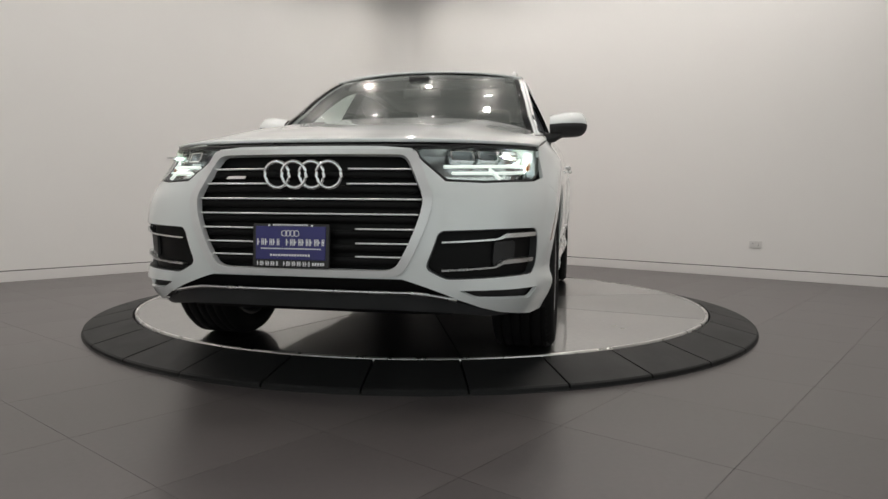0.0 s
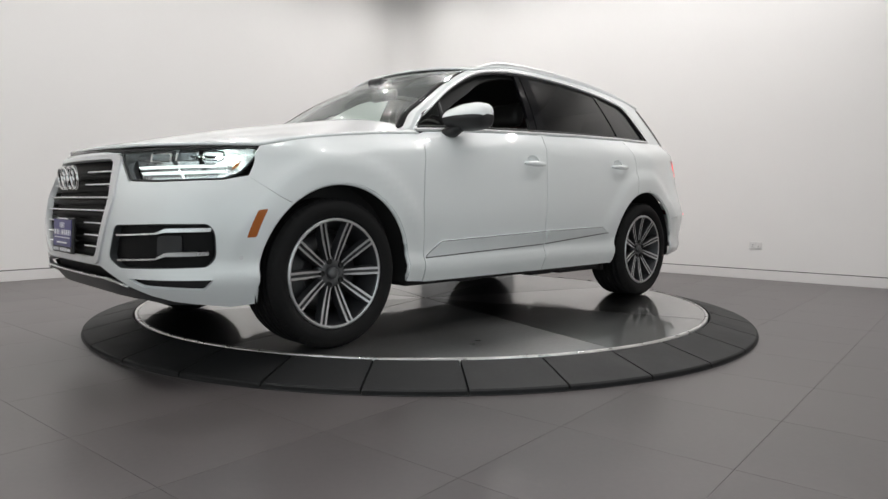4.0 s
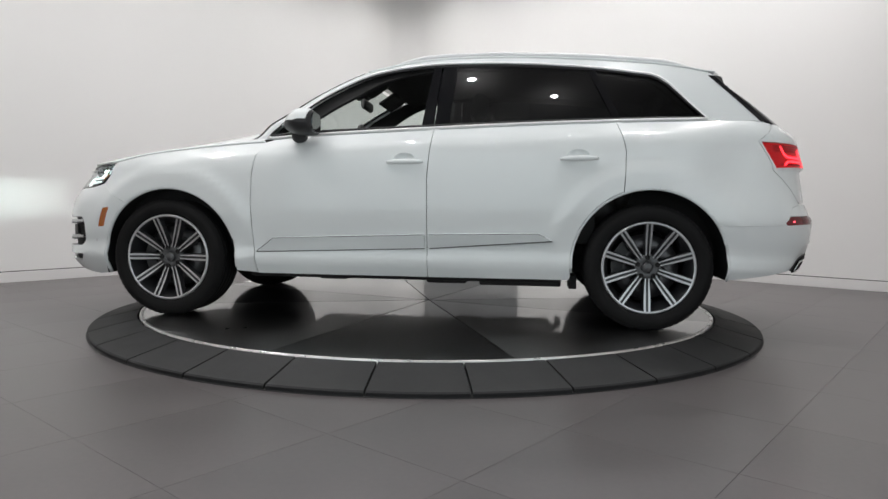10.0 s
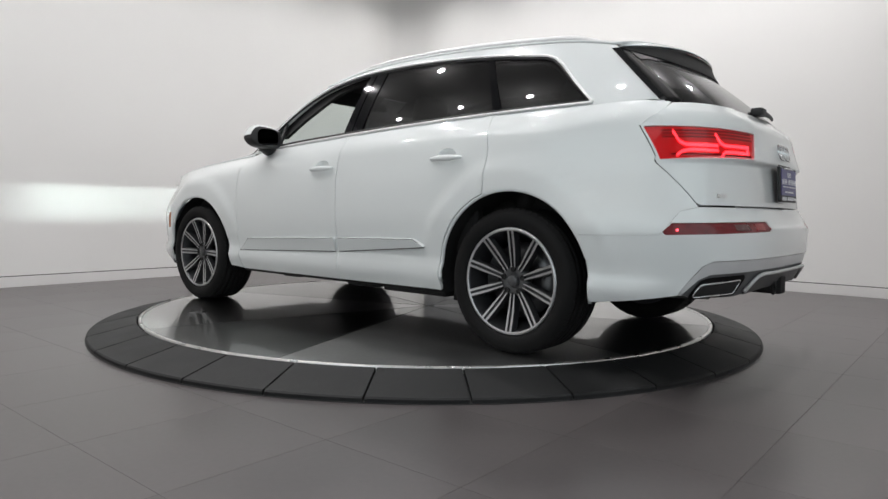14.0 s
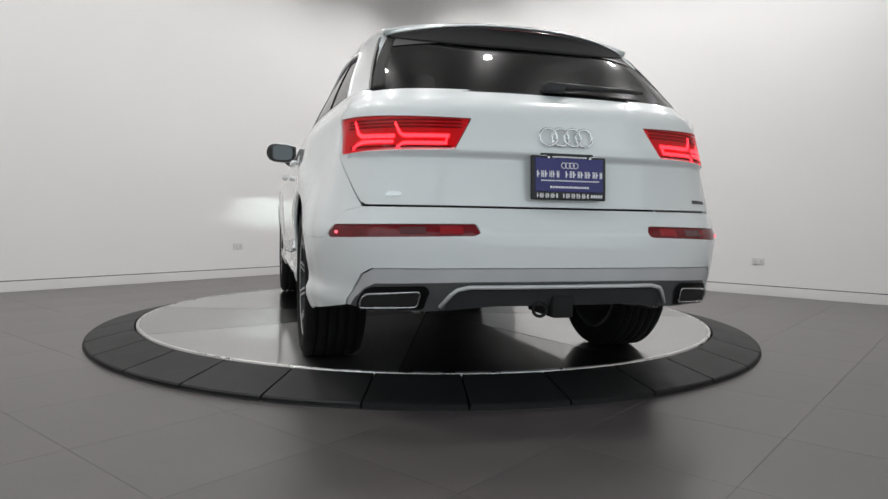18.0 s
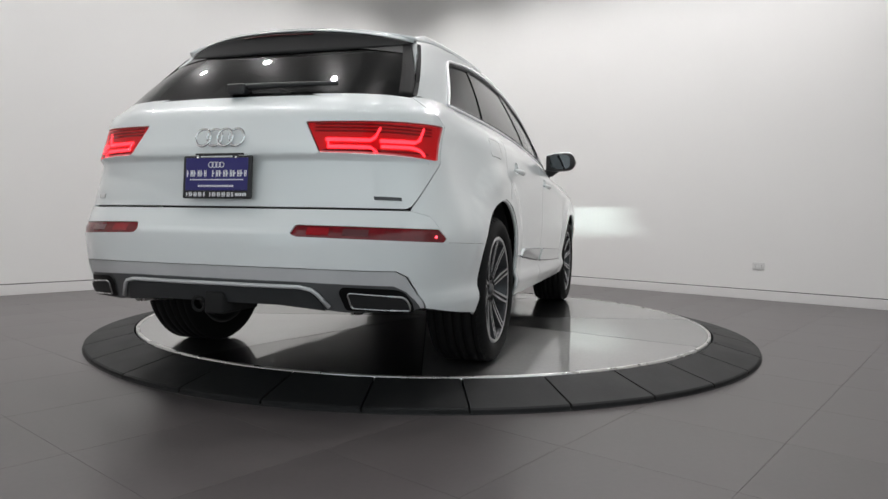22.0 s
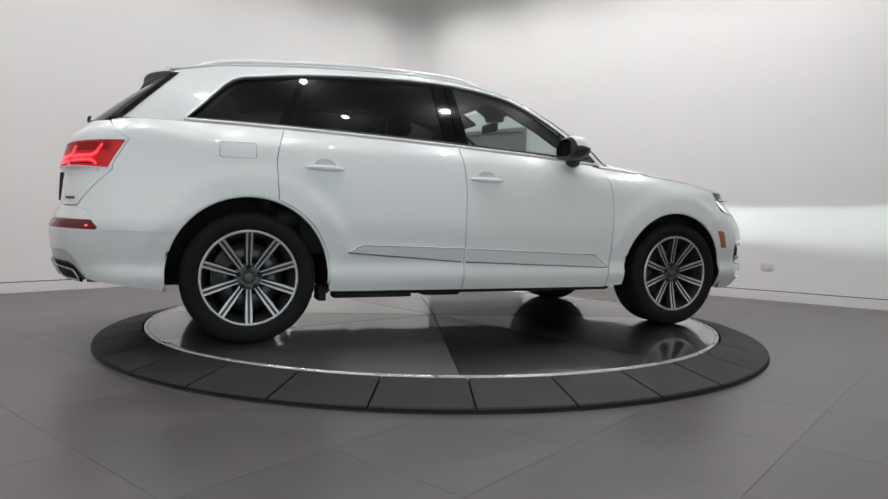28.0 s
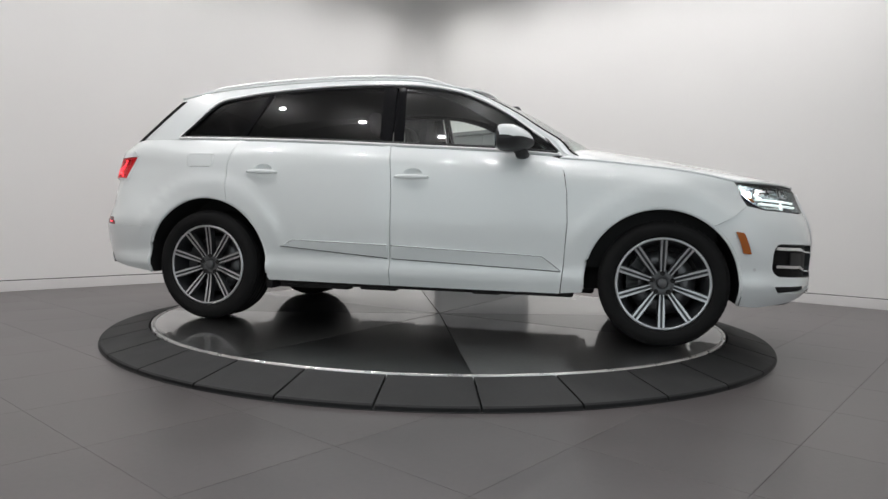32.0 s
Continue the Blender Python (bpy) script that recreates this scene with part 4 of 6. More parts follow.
for s in (1, -1):
    bit("windscreen_border", sheet(lambda k, j: (lambda p: (p[0] + 0.004, p[1], p[2] + 0.006))(screen_point(k, j)), ks, [s * (0.968 + 0.048 * i / 3) for i in range(4)], flip=s < 0, thick=0.012), BLACK_GLOSS, "black glass edge")
    bit("windscreen_pillar", sheet(lambda w, v: pillar_point(w, v, s), [k / 20 for k in range(21)], [0, 0.25, 0.5, 0.75, 1.0], flip=s > 0, thick=0.010), PAINT)
    bm = bmesh.new()
    box(bm, (-0.155, -0.21, -0.011), (0.0, 0.21, 0.011), Matrix.Translation((1.86, s * 0.34, 1.502)) @ pose(0, 0, 0, 0, 33, 0), bevel=0.008)
    bit("sun_visor", bm, CABIN, "dark cloth sun visor")
bm = sheet(lambda a, j: (2.60 + 0.165 * (1 - j * j) - 0.16 * a, 0.80 * j, 1.112 + 0.018 * (1 - j * j)), [0, 0.5, 1], [(-16 + i) / 16 for i in range(33)], thick=0.01)
bit("cowl", bm, BLACK_PLASTIC, "black plastic cowl")

# ---------------------------------------------------------------- rear end
def rear_glass(k, j):
    z0 = 1.232
    y0 = 0.735 * j
    p = body(tail_q(y0, z0), z0)
    a = abs(j)
    top = Vector((-0.405 - 0.075 * (1 - a * a), 0.605 * j, 1.548 + 0.045 * (1 - a * a)))
    low = Vector((p[0] + 0.01, y0, z0 + 0.012 * (1 - a * a)))
    m = low.lerp(top, k)
    return (m.x - 0.008 * sin(pi * k), m.y + 0.012 * sin(pi * k) * j, m.z + 0.004 * sin(pi * k))


ks = [-0.04 + 1.08 * k / 14 for k in range(15)]
back = bit("rear_window", sheet(rear_glass, ks, [0.935 * (-16 + i) / 16 for i in range(33)], flip=True), PRIVACY, "dark tinted rear window")
back.visible_shadow = False
for s in (1, -1):
    bit("rear_window_border", sheet(rear_glass, [0.035 + 1.0 * k / 14 for k in range(15)], [s * (0.928 + 0.069 * i / 3) for i in range(4)], flip=s > 0, thick=0.02), VOID, "black side trim of the rear window")
bit("rear_window_frit", sheet(lambda k, j: (lambda p: (p[0] - 0.003, p[1], p[2] + 0.002))(rear_glass(k, j)), [0.76 + 0.26 * k / 6 for k in range(7)], [0.93 * (-16 + i) / 16 for i in range(33)], flip=True), BLACK_PLASTIC, "black band along the top of the rear window")

left = [(-0.8440, 1.2330), (-0.7520, 1.2030), (-0.6040, 1.1600), (-0.5300, 1.1260)] + [(-0.6230, 0.9640), (-0.9670, 0.7780), (-1.0090, 0.7660)]
top = [(lambda y: (tail_q(y, 1.236), 1.236))(0.70 * (-12 + i) / 12) for i in range(25)]
LAMP = [(-0.5420, 1.1220), (-1.5360, 1.1070), (-1.4560, 0.9800), (-0.6350, 0.9680)]
lamp_r = [(2 * CENTRE_R - q, z) for q, z in LAMP]
gate_bm = skin([p for p in left] + [(2 * CENTRE_R - q, z) for q, z in reversed(left)] + top[1:-1],
               [rounded([(q - 0.004, z) for q, z in LAMP], 0.012), rounded([(q + 0.004, z) for q, z in lamp_r], 0.012)], body, 0.035, levels=(0.946, 0.956, 0.964, 0.972, 0.982))
tailgate = bit("tailgate", gate_bm, PAINT, "white tailgate reaching round the lamps")


def scaled(loop, kx, ky):
    c = sum((Vector(p) for p in loop), Vector((0, 0))) / len(loop)
    return [(c.x + (q - c.x) * kx, c.y + (z - c.y) * ky) for q, z in loop]


def band(name, line, half, material, lift, parent=None, label="", side=1, step=0.02):
    """A narrow strip on the skin along a line of the unrolled plan."""
    poly = []
    for s in (1, -1):
        row = []
        for i, p in enumerate(line):
            a, b_ = Vector(line[max(0, i - 1)]), Vector(line[min(len(line) - 1, i + 1)])
            w = (b_ - a).normalized()
            row.append((p[0] - s * w.y * half, p[1] + s * w.x * half))
        poly += row if s > 0 else row[::-1]
    return bit(name, skin(poly, [], body, step, 0.006, side=side, lift=lift), material, label, parent)


for s in (1, -1):
    lamp = bit("tail_lamp", skin(rounded(scaled(LAMP, 0.994, 0.965), 0.010), [], body, 0.03, 0.02, side=s, lift=-0.010), RED_SOFT, "lit red tail lamp with two forked light tubes")
    for line, half in (([(-1.4230, 1.0370), (-1.1620, 1.0360), (-1.1290, 1.0490), (-1.0970, 1.0870)], 0.0060), ([(-1.4120, 1.0080), (-1.1650, 1.0070), (-1.1230, 0.9860)], 0.0055),
                       ([(-1.4090, 1.0370), (-1.4060, 1.0080)], 0.0055), ([(-1.0990, 1.0340), (-0.8240, 1.0370), (-0.7800, 1.0510), (-0.7410, 1.0980)], 0.0065),
                       ([(-1.0940, 1.0120), (-0.8560, 1.0140), (-0.7950, 1.0060), (-0.7520, 0.9880)], 0.0055)):
        band("light_tube", line, half, RED_GLOW, -0.004, lamp, "bright light tube", s, 0.012)
    for z in (0.994, 1.072, 1.086, 1.100):
        band("lamp_rib", [(-0.66 if z > 1.05 else -0.71, z), (-1.49 if z > 1.05 else -1.44, z)], 0.003, RED_DARK, -0.006, lamp, "dark red rib", s)
    cover = bit("lamp_cover", skin(rounded(scaled(LAMP, 0.994, 0.965), 0.010), [], body, 0.04, 0.0, side=s, lift=-0.001), glass("red_clear_cover", (0.95, 0.34, 0.36), gloss_rise=0.35), "clear red cover", lamp)
    cover.visible_shadow = False

# bumper, skid panel, diffuser
half_ = flank(arc(1, 148.6, 148.6, 1)[:1]) + [(-0.6880, 0.6320), (-0.8340, 0.7360), (-0.9770, 0.7570)]
under = [(-1.5410, 0.5280), (-1.0500, 0.5210), (-0.9710, 0.4970), (-0.9180, 0.4460), (-0.8790, 0.3660), (-0.6050, 0.3360)] + flank([(-0.446, 0.312)] + arc(1, 186, 149.4, 9))
REFLECT = [(-0.7040, 0.6490), (-0.7760, 0.6870), (-1.5520, 0.6970), (-1.5640, 0.6620), (-1.5430, 0.6500), (-0.7260, 0.6330)]
hole_l = rounded([(q, z) for q, z in REFLECT], 0.01)
hole_r = [(2 * CENTRE_R - q, z) for q, z in hole_l]
outline = half_ + [(2 * CENTRE_R - q, z) for q, z in reversed(half_)] + [(2 * CENTRE_R - q, z) for q, z in reversed(under)] + under
bumper = bit("rear_bumper", skin(outline, [hole_l, hole_r], body, 0.035, levels=(0.655, 0.664, 0.670, 0.676, 0.686)), PAINT, "white rear bumper")
for s in (1, -1):
    ref = bit("rear_reflector", skin(rounded([(q + (0.003 if q > -1 else 0.003), z) for q, z in REFLECT], 0.009), [], body, 0.025, 0.012, side=s, lift=-0.004), RED_DARK, "dark red lamp strip in the bumper")
    band("fog_lamp", [(-1.4110, 0.6720), (-1.5030, 0.6730)], 0.014, RED_LENS, -0.001, ref, "red fog lamp", s)
    band("reversing_lamp", [(-1.2220, 0.6700), (-1.3490, 0.6710)], 0.012, shader("smoky_lamp", (0.10, 0.035, 0.038), 0.12, 0.0, 0.5), -0.001, ref, "smoky reversing lamp", s)
    bm = bmesh.new()
    p = Vector(body(-0.7980, 0.6560))
    bmesh.ops.create_uvsphere(bm, u_segments=10, v_segments=6, radius=0.0055)
    for v in bm.verts:
        v.co += Vector((p.x, p.y * s, p.z))
    bit("lit_diode", bm, RED_GLOW, "small glowing red diode", ref)

skid_l = [(-1.5410, 0.5230), (-1.0490, 0.5160), (-0.9790, 0.4930), (-0.9270, 0.4440), (-0.8870, 0.3640), (-0.9150, 0.3640), (-0.9820, 0.4340), (-1.0560, 0.4580), (-1.5400, 0.4710)]
outline = [skid_l[0]] + [(2 * CENTRE_R - skid_l[0][0], skid_l[0][1])] + [(2 * CENTRE_R - q, z) for q, z in skid_l[1:]] + [(q, z) for q, z in reversed(skid_l[1:])]
bit("skid_panel", skin(outline, [], body, 0.03, lift=-0.006), SKID, "satin grey lower bumper panel")
dif_l = [(-1.5400, 0.4710), (-1.0560, 0.4580), (-0.9820, 0.4340), (-0.9150, 0.3640), (-0.9970, 0.3520), (-1.3580, 0.3480), (-1.6330, 0.3730)]
outline = [(CENTRE_R, 0.472)] + dif_l + [(CENTRE_R, 0.385)] + [(2 * CENTRE_R - q, z) for q, z in reversed(dif_l)]
lower = lambda q, z: (lambda p: (p[0], p[1], p[2]))(body(q, z))
bit("diffuser", skin(outline, [], lower, 0.03, lift=-0.006), DIFFUSER, "plastic diffuser, its grey darkened for shade below the skid panel")
centre_ = [(-1.440, 0.355), (-1.478, 0.425), (-1.500, 0.438), (CENTRE_R, 0.440)]
bit("diffuser_centre", skin(centre_ + [(2 * CENTRE_R - q, z) for q, z in reversed(centre_[:-1])] + [(-1.88, 0.372), (-1.62, 0.372)], [], body, 0.03, lift=-0.001), GREY_PLASTIC, "black middle of the diffuser")
for s in (1, -1):
    wide_ = rounded([(-0.990, 0.432), (-1.050, 0.447), (-1.338, 0.456), (-1.362, 0.430), (-1.352, 0.360), (-0.958, 0.347)], 0.02)
    around = bit("exhaust_surround", skin(wide_, [], body, 0.03, 0.0, side=s, lift=-0.001), VOID, "black recess round the tailpipe")
    ex = rounded([(-1.010, 0.4150), (-1.3180, 0.4330), (-1.3230, 0.3700), (-0.982, 0.3570)], 0.022, 5)
    loop = [body(q, z) for q, z in spread(ex, 0.02)]
    bm = bmesh.new()
    tube(bm, [(x - 0.004, y * s, z) for x, y, z in loop], 0.0042, 6, closed=True)
    frame_ = bit("exhaust_trim", bm, SILVER, "chrome frame of the tailpipe opening")
    bit("exhaust_opening", skin(ex, [], body, 0.03, 0.0, side=s, lift=0.002), DARK, "black opening", frame_)
bm = bmesh.new()
path = [(lambda p: (p[0] - 0.006, p[1], p[2]))(body(q, z)) for q, z in [(-1.420, 0.372), (-1.455, 0.426), (-1.475, 0.443)] + [(-1.520 - 0.460 * k / 20, 0.453) for k in range(21)] + [(-2.025, 0.443), (-2.045, 0.426), (-2.080, 0.372)]]
tube(bm, path, 0.009, 6)
bit("diffuser_strip", bm, SKID, "satin grey ridge on the diffuser")
bm = bmesh.new()
box(bm, (-1.055, -0.045, 0.325), (-0.80, 0.045, 0.415), bevel=0.008)
hitch = bit("tow_hitch", bm, LINING, "black square tow hitch receiver")
bm = bmesh.new()
tube(bm, [(-1.03, 0.09 + 0.03 * cos(a), 0.36 + 0.03 * sin(a)) for a in [2 * pi * k / 12 for k in range(12)]], 0.007, 6, closed=True)
bit("chain_loop", bm, LINING, "", hitch)
bm = bmesh.new()
tube(bm, [(-0.78, -0.62, 0.40), (-0.84, -0.3, 0.39), (-0.84, 0.3, 0.39), (-0.78, 0.62, 0.40)], 0.04, 8)
bit("tow_beam", bm, LINING, "", hitch)


# spoiler: a wing that runs on from the roof, with a deep black underside down to the glass
def spoiler_edge(j):
    a = abs(j)
    return Vector((-0.402 - 0.185 * (1 - a ** 2.4), 0.612 * j, 1.556 + 0.034 * (1 - a ** 2.2)))


def spoiler_top(v, j):
    p = Vector(roof_point(-0.415, j)).lerp(spoiler_edge(j), v)
    return (p.x, p.y, p.z + 0.010 * sin(pi * v) * (1 - abs(j) ** 4))


def spoiler_under(v, j):
    a = abs(j)
    g = Vector(rear_glass(0.665 + 0.30 * a ** 2.6, j * 0.975)) + Vector((-0.006, 0, 0.004))
    p = (spoiler_edge(j) + Vector((-0.003, 0, -0.005))).lerp(g, v)
    return (p.x + 0.012 * sin(pi * v) * (1 - a * a), p.y, p.z + 0.010 * sin(pi * v) * (1 - a * a))


js = [math.copysign(abs(j) ** 0.8, j) for j in [(-22 + i) / 22 for i in range(45)]]
spoiler = bit("roof_spoiler", sheet(spoiler_top, [k / 10 for k in range(11)], js, flip=True, thick=0.005), PAINT, "white roof spoiler with a black underside")
bit("spoiler_underside", sheet(spoiler_under, [k / 8 for k in range(9)], js, thick=0.004), LINING, "black underside", spoiler)
bit("brake_light", sheet(lambda v, j: (lambda p: (p[0] - 0.004, p[1], p[2] - 0.002))(spoiler_under(v, j)), [0.06, 0.13], [0.30 * (-8 + i) / 8 for i in range(17)], thick=0.005), shader("unlit_brake_lens", (0.055, 0.004, 0.006), 0.12, 0.0, 0.5), "dark high brake light", spoiler)
bm = bmesh.new()
tube(bm, [(lambda p: (p[0] - 0.022, p[1], p[2] + 0.012))(rear_glass(0.05 + 0.03 * k / 8, -0.02 - 0.6 * k / 8)) for k in range(9)], [0.016 - 0.008 * k / 8 for k in range(9)], 8)
p = rear_glass(0.03, -0.02)
box(bm, (p[0] - 0.05, p[1] - 0.035, p[2] - 0.012), (p[0] + 0.01, p[1] + 0.05, p[2] + 0.03), bevel=0.008)
bit("rear_wiper", bm, BLACK_PLASTIC, "black rear wiper")


# ---------------------------------------------------------------- front end
HEAD = [(4.082, 0.938), (4.014, 0.811), (3.834, 0.807), (3.478, 0.821), (3.419, 0.847), (3.368, 0.962), (3.45, 0.972), (3.60, 0.968), (3.85, 0.955)]
FOG = [(4.121, 0.614), (4.185, 0.466), (4.096, 0.424), (3.458, 0.435), (3.406, 0.473), (3.423, 0.583), (3.468, 0.624), (3.778, 0.622)]
SLOT = [(4.045, 0.381), (3.935, 0.346), (3.500, 0.334), (3.435, 0.380)]
GRILLE = [(nose_q(y, z), z) for y, z in ((0.447, 0.932), (0.512, 0.748), (0.400, 0.430))]
INTAKE = [(nose_q(y, z), z) for y, z in ((0.42, 0.434), (0.54, 0.393), (0.635, 0.350), (0.60, 0.270))]


def front_mirror(points):
    return [(2 * CENTRE_F - q, z) for q, z in reversed(points)]


left = flank([(3.440, 0.8375)]) + [(3.478, 0.815), (3.834, 0.801), (4.021, 0.805), (4.090, 0.936), (4.20, 0.944)]
low = flank([(3.412, 0.26), (3.420, 0.33)] + arc(0, 0, 50.6, 10))
base = [(nose_q(y, z), z) for y, z in ((0.40, 0.424), (0.52, 0.384), (0.615, 0.343))] + [(3.90, 0.308), (3.743, 0.282), (3.372, 0.250)]
outline = left + front_mirror(left) + [(2 * CENTRE_F - q, z) for q, z in reversed(low)] + [(2 * CENTRE_F - q, z) for q, z in reversed(base)] + base + low
grille = rounded(GRILLE + front_mirror(GRILLE), 0.045, 6)
intake = rounded(INTAKE + front_mirror(INTAKE), 0.012)
fog_l, slot_l = rounded(FOG, 0.03, 5), rounded(SLOT, 0.02)
MARK = [(3.243, 0.684), (3.199, 0.690), (3.221, 0.564), (3.267, 0.562)]
mark_l = rounded(MARK, 0.008)
flip_ = lambda loop: [(2 * CENTRE_F - q, z) for q, z in loop]
bit("front_bumper", skin(outline, [grille, fog_l, flip_(fog_l), slot_l, flip_(slot_l), mark_l, flip_(mark_l)], body, 0.032), PAINT, "white front bumper with sharp-edged openings")


def deeper(d):
    """The nose skin moved inwards."""
    def fn(q, z):
        x, y, z = body(q, z)
        f = (q - NOSE_S) / WRAP * pi / 2
        return (x - d * sin(f), y - d * cos(f), z)
    return fn


# grille: frame, dark back, bars
frame_bm = skin(scaled(grille, 0.997, 0.995), [scaled(grille, 0.872, 0.905)], lambda q, z: deeper(-0.010)(q, z), 0.03, 0.03)
front_grille = bit("grille_frame", frame_bm, FRAME, "wide satin aluminium grille frame")
bit("grille_back", skin(scaled(grille, 0.99, 0.99), [], deeper(0.045), 0.06, 0.0), VOID, "black grille back", front_grille)
inner_loop = scaled(grille, 0.878, 0.91)
for z, split in ((0.852, 0.175), (0.793, 0.175), (0.733, 0.0), (0.674, 0.0), (0.616, 0.215), (0.560, 0.215), (0.508, 0.215)):
    line = np.array([(q, z) for q in np.linspace(CENTRE_F - 0.7, CENTRE_F + 0.7, 281)])
    ok = line[inside(line, inner_loop)]
    qa, qb = ok[0][0], ok[-1][0]
    spans = [(qa, qb)] if not split else [(qa, nose_q(split, z)), (2 * CENTRE_F - nose_q(split, z), qb)]
    for a, b_ in spans:
        n = 20
        bm = sheet(lambda t, w, a=a, b_=b_, z=z: deeper(0.004 + 0.016 * w)(a + (b_ - a) * t, z + 0.0040 - 0.0015 * w), [k / n for k in range(n + 1)], [0, 1], thick=0.006)
        bar = bit("grille_bar", bm, TRIM_BRIGHT, "slim bright bar", front_grille)
    bm = sheet(lambda t, w, a=qa, b_=qb, z=z: deeper(0.022 + 0.006 * w)(a + (b_ - a) * t, z - 0.004 - 0.032 * w), [k / 20 for k in range(21)], [0, 0.5, 1], thick=0.004)
    bit("grille_slat", bm, VOID, "black slat", front_grille)


def emblem(parent, where, right, up, out, r, wire, pitch):
    """Four linked plain chrome rings."""
    for k in range(4):
        c = Vector(where) + Vector(right) * (k - 1.5) * pitch
        bm = bmesh.new()
        loop = [c + r * (cos(a) * Vector(right) + sin(a) * Vector(up)) + Vector(out) * (0.003 * (k % 2)) for a in [2 * pi * i / 40 for i in range(40)]]
        tube(bm, loop, wire, 8, closed=True)
        bit("emblem_ring", bm, CHROME, "plain chrome ring", parent)


emblem(front_grille, (3.918, 0, 0.828), (0, 1, 0), (0.10, 0, 1), (1, 0, 0), 0.051, 0.0075, 0.0725)
band("badge", [(nose_q(-0.27, 0.822), 0.822), (nose_q(-0.36, 0.822), 0.822)], 0.006, CHROME, -0.012, front_grille, "small chrome badge")


def licence_plate(where, turn, name="licence_plate"):
    """A blue dealer's plate in a black frame, lettered with plain bars."""
    bm = bmesh.new()
    box(bm, (-0.004, -0.162, -0.088), (0.012, 0.162, 0.086), bevel=0.006)
    ob = bit(name, bm, BLACK_PLASTIC, "blue dealer plate with white lettering bars in a black frame", smooth=False)
    m = Matrix.Translation(CAR_SHIFT) @ pose(*where) @ turn
    ob.matrix_local = m
    bm = bmesh.new()
    box(bm, (0.010, -0.147, -0.056), (0.0145, 0.147, 0.076), bevel=0.002)
    face = part("plate_face", bm, PLATE_BLUE, ob, "blue plate face", False)
    def words(y0, y1, z0, z1, n, x=0.0150):
        bm = bmesh.new()
        w = (y1 - y0) / n
        for k in range(n):
            box(bm, (x - 0.001, y0 + w * (k + 0.10), z0), (x + 0.0006, y0 + w * (k + 0.82), z1))
        part("lettering", bm, PLATE_WHITE, ob, "white bars in place of lettering", False)
    def row(y0, y1, z0, z1):
        """A line of print: uprights of letter height with thinner strokes between."""
        bm = bmesh.new()
        y = y0
        k = 0
        while y < y1 - 0.004:
            w = (0.016, 0.013, 0.018, 0.012)[k % 4] * (z1 - z0) / 0.026
            box(bm, (0.014, y, z0), (0.0156, y + w * 0.30, z1))
            box(bm, (0.014, y + w * 0.30, (z0 + z1) / 2 - 0.1 * (z1 - z0)), (0.0155, y + w * 0.62, (z0 + z1) / 2 + 0.12 * (z1 - z0)))
            if k % 2:
                box(bm, (0.014, y + w * 0.55, z0), (0.0156, y + w * 0.80, z1))
            y += w * 1.12
            k += 1
        part("lettering", bm, PLATE_WHITE, ob, "white bars in place of lettering", False)
    row(-0.140, -0.040, 0.000, 0.026)
    row(-0.018, 0.140, 0.000, 0.026)
    words(-0.125, 0.130, -0.015, -0.010, 26)
    words(-0.085, 0.085, -0.042, -0.034, 15)
    words(-0.075, 0.075, 0.078, 0.084, 16)
    row(-0.140, -0.045, -0.081, -0.063)
    row(-0.028, 0.085, -0.081, -0.063)
    words(0.092, 0.145, -0.078, -0.066, 5)
    for k in range(4):
        bm = bmesh.new()
        tube(bm, [(0.015, (k - 1.5) * 0.017 + 0.011 * cos(a), 0.048 + 0.011 * sin(a)) for a in [2 * pi * i / 20 for i in range(20)]], 0.0016, 6, closed=True)
        part("ring_print", bm, PLATE_WHITE, ob)
    for y in (-0.09, 0.09):
        bm = bmesh.new()
        bmesh.ops.create_uvsphere(bm, u_segments=8, v_segments=5, radius=0.006)
        for v in bm.verts:
            v.co = Vector((0.014 + v.co.x * 0.4, y + v.co.y, 0.078 + v.co.z))
        part("screw", bm, CHROME, ob)
    return ob


licence_plate((3.928, -0.045, 0.548), pose(0, 0, 0, 0, -3, 0))
licence_plate((-1.044, -0.012, 0.883), pose(0, 0, 0, 0, -3, 180))
emblem(tailgate, (-1.026, -0.008, 1.045), (0, 1, 0), (0.22, 0, 0.975), (-1, 0, 0), 0.036, 0.0055, 0.052)
bm = bmesh.new()
box(bm, (-1.036, -0.125, 0.968), (-1.018, 0.105, 0.981), bevel=0.003)
bit("number_plate_lamp_bar", bm, BLACK_PLASTIC, "dark grip strip above the plate", tailgate)
for y in (-0.125, 0.10):
    bm = bmesh.new()
    box(bm, (-1.044, y - 0.02, 0.964), (-1.033, y + 0.02, 0.972), bevel=0.002)
    bit("plate_lamp", bm, CHROME, "", tailgate)
band("badge", [(tail_q(0.70, 0.805), 0.808), (tail_q(0.645, 0.808), 0.808)], 0.009, SILVER, 0.003, tailgate, "chrome model badge shape")
band("badge", [(2 * CENTRE_R - tail_q(0.66, 0.803), 0.805), (2 * CENTRE_R - tail_q(0.755, 0.803), 0.803)], 0.007, GREY_PLASTIC, 0.002, tailgate, "small dark grey badge")

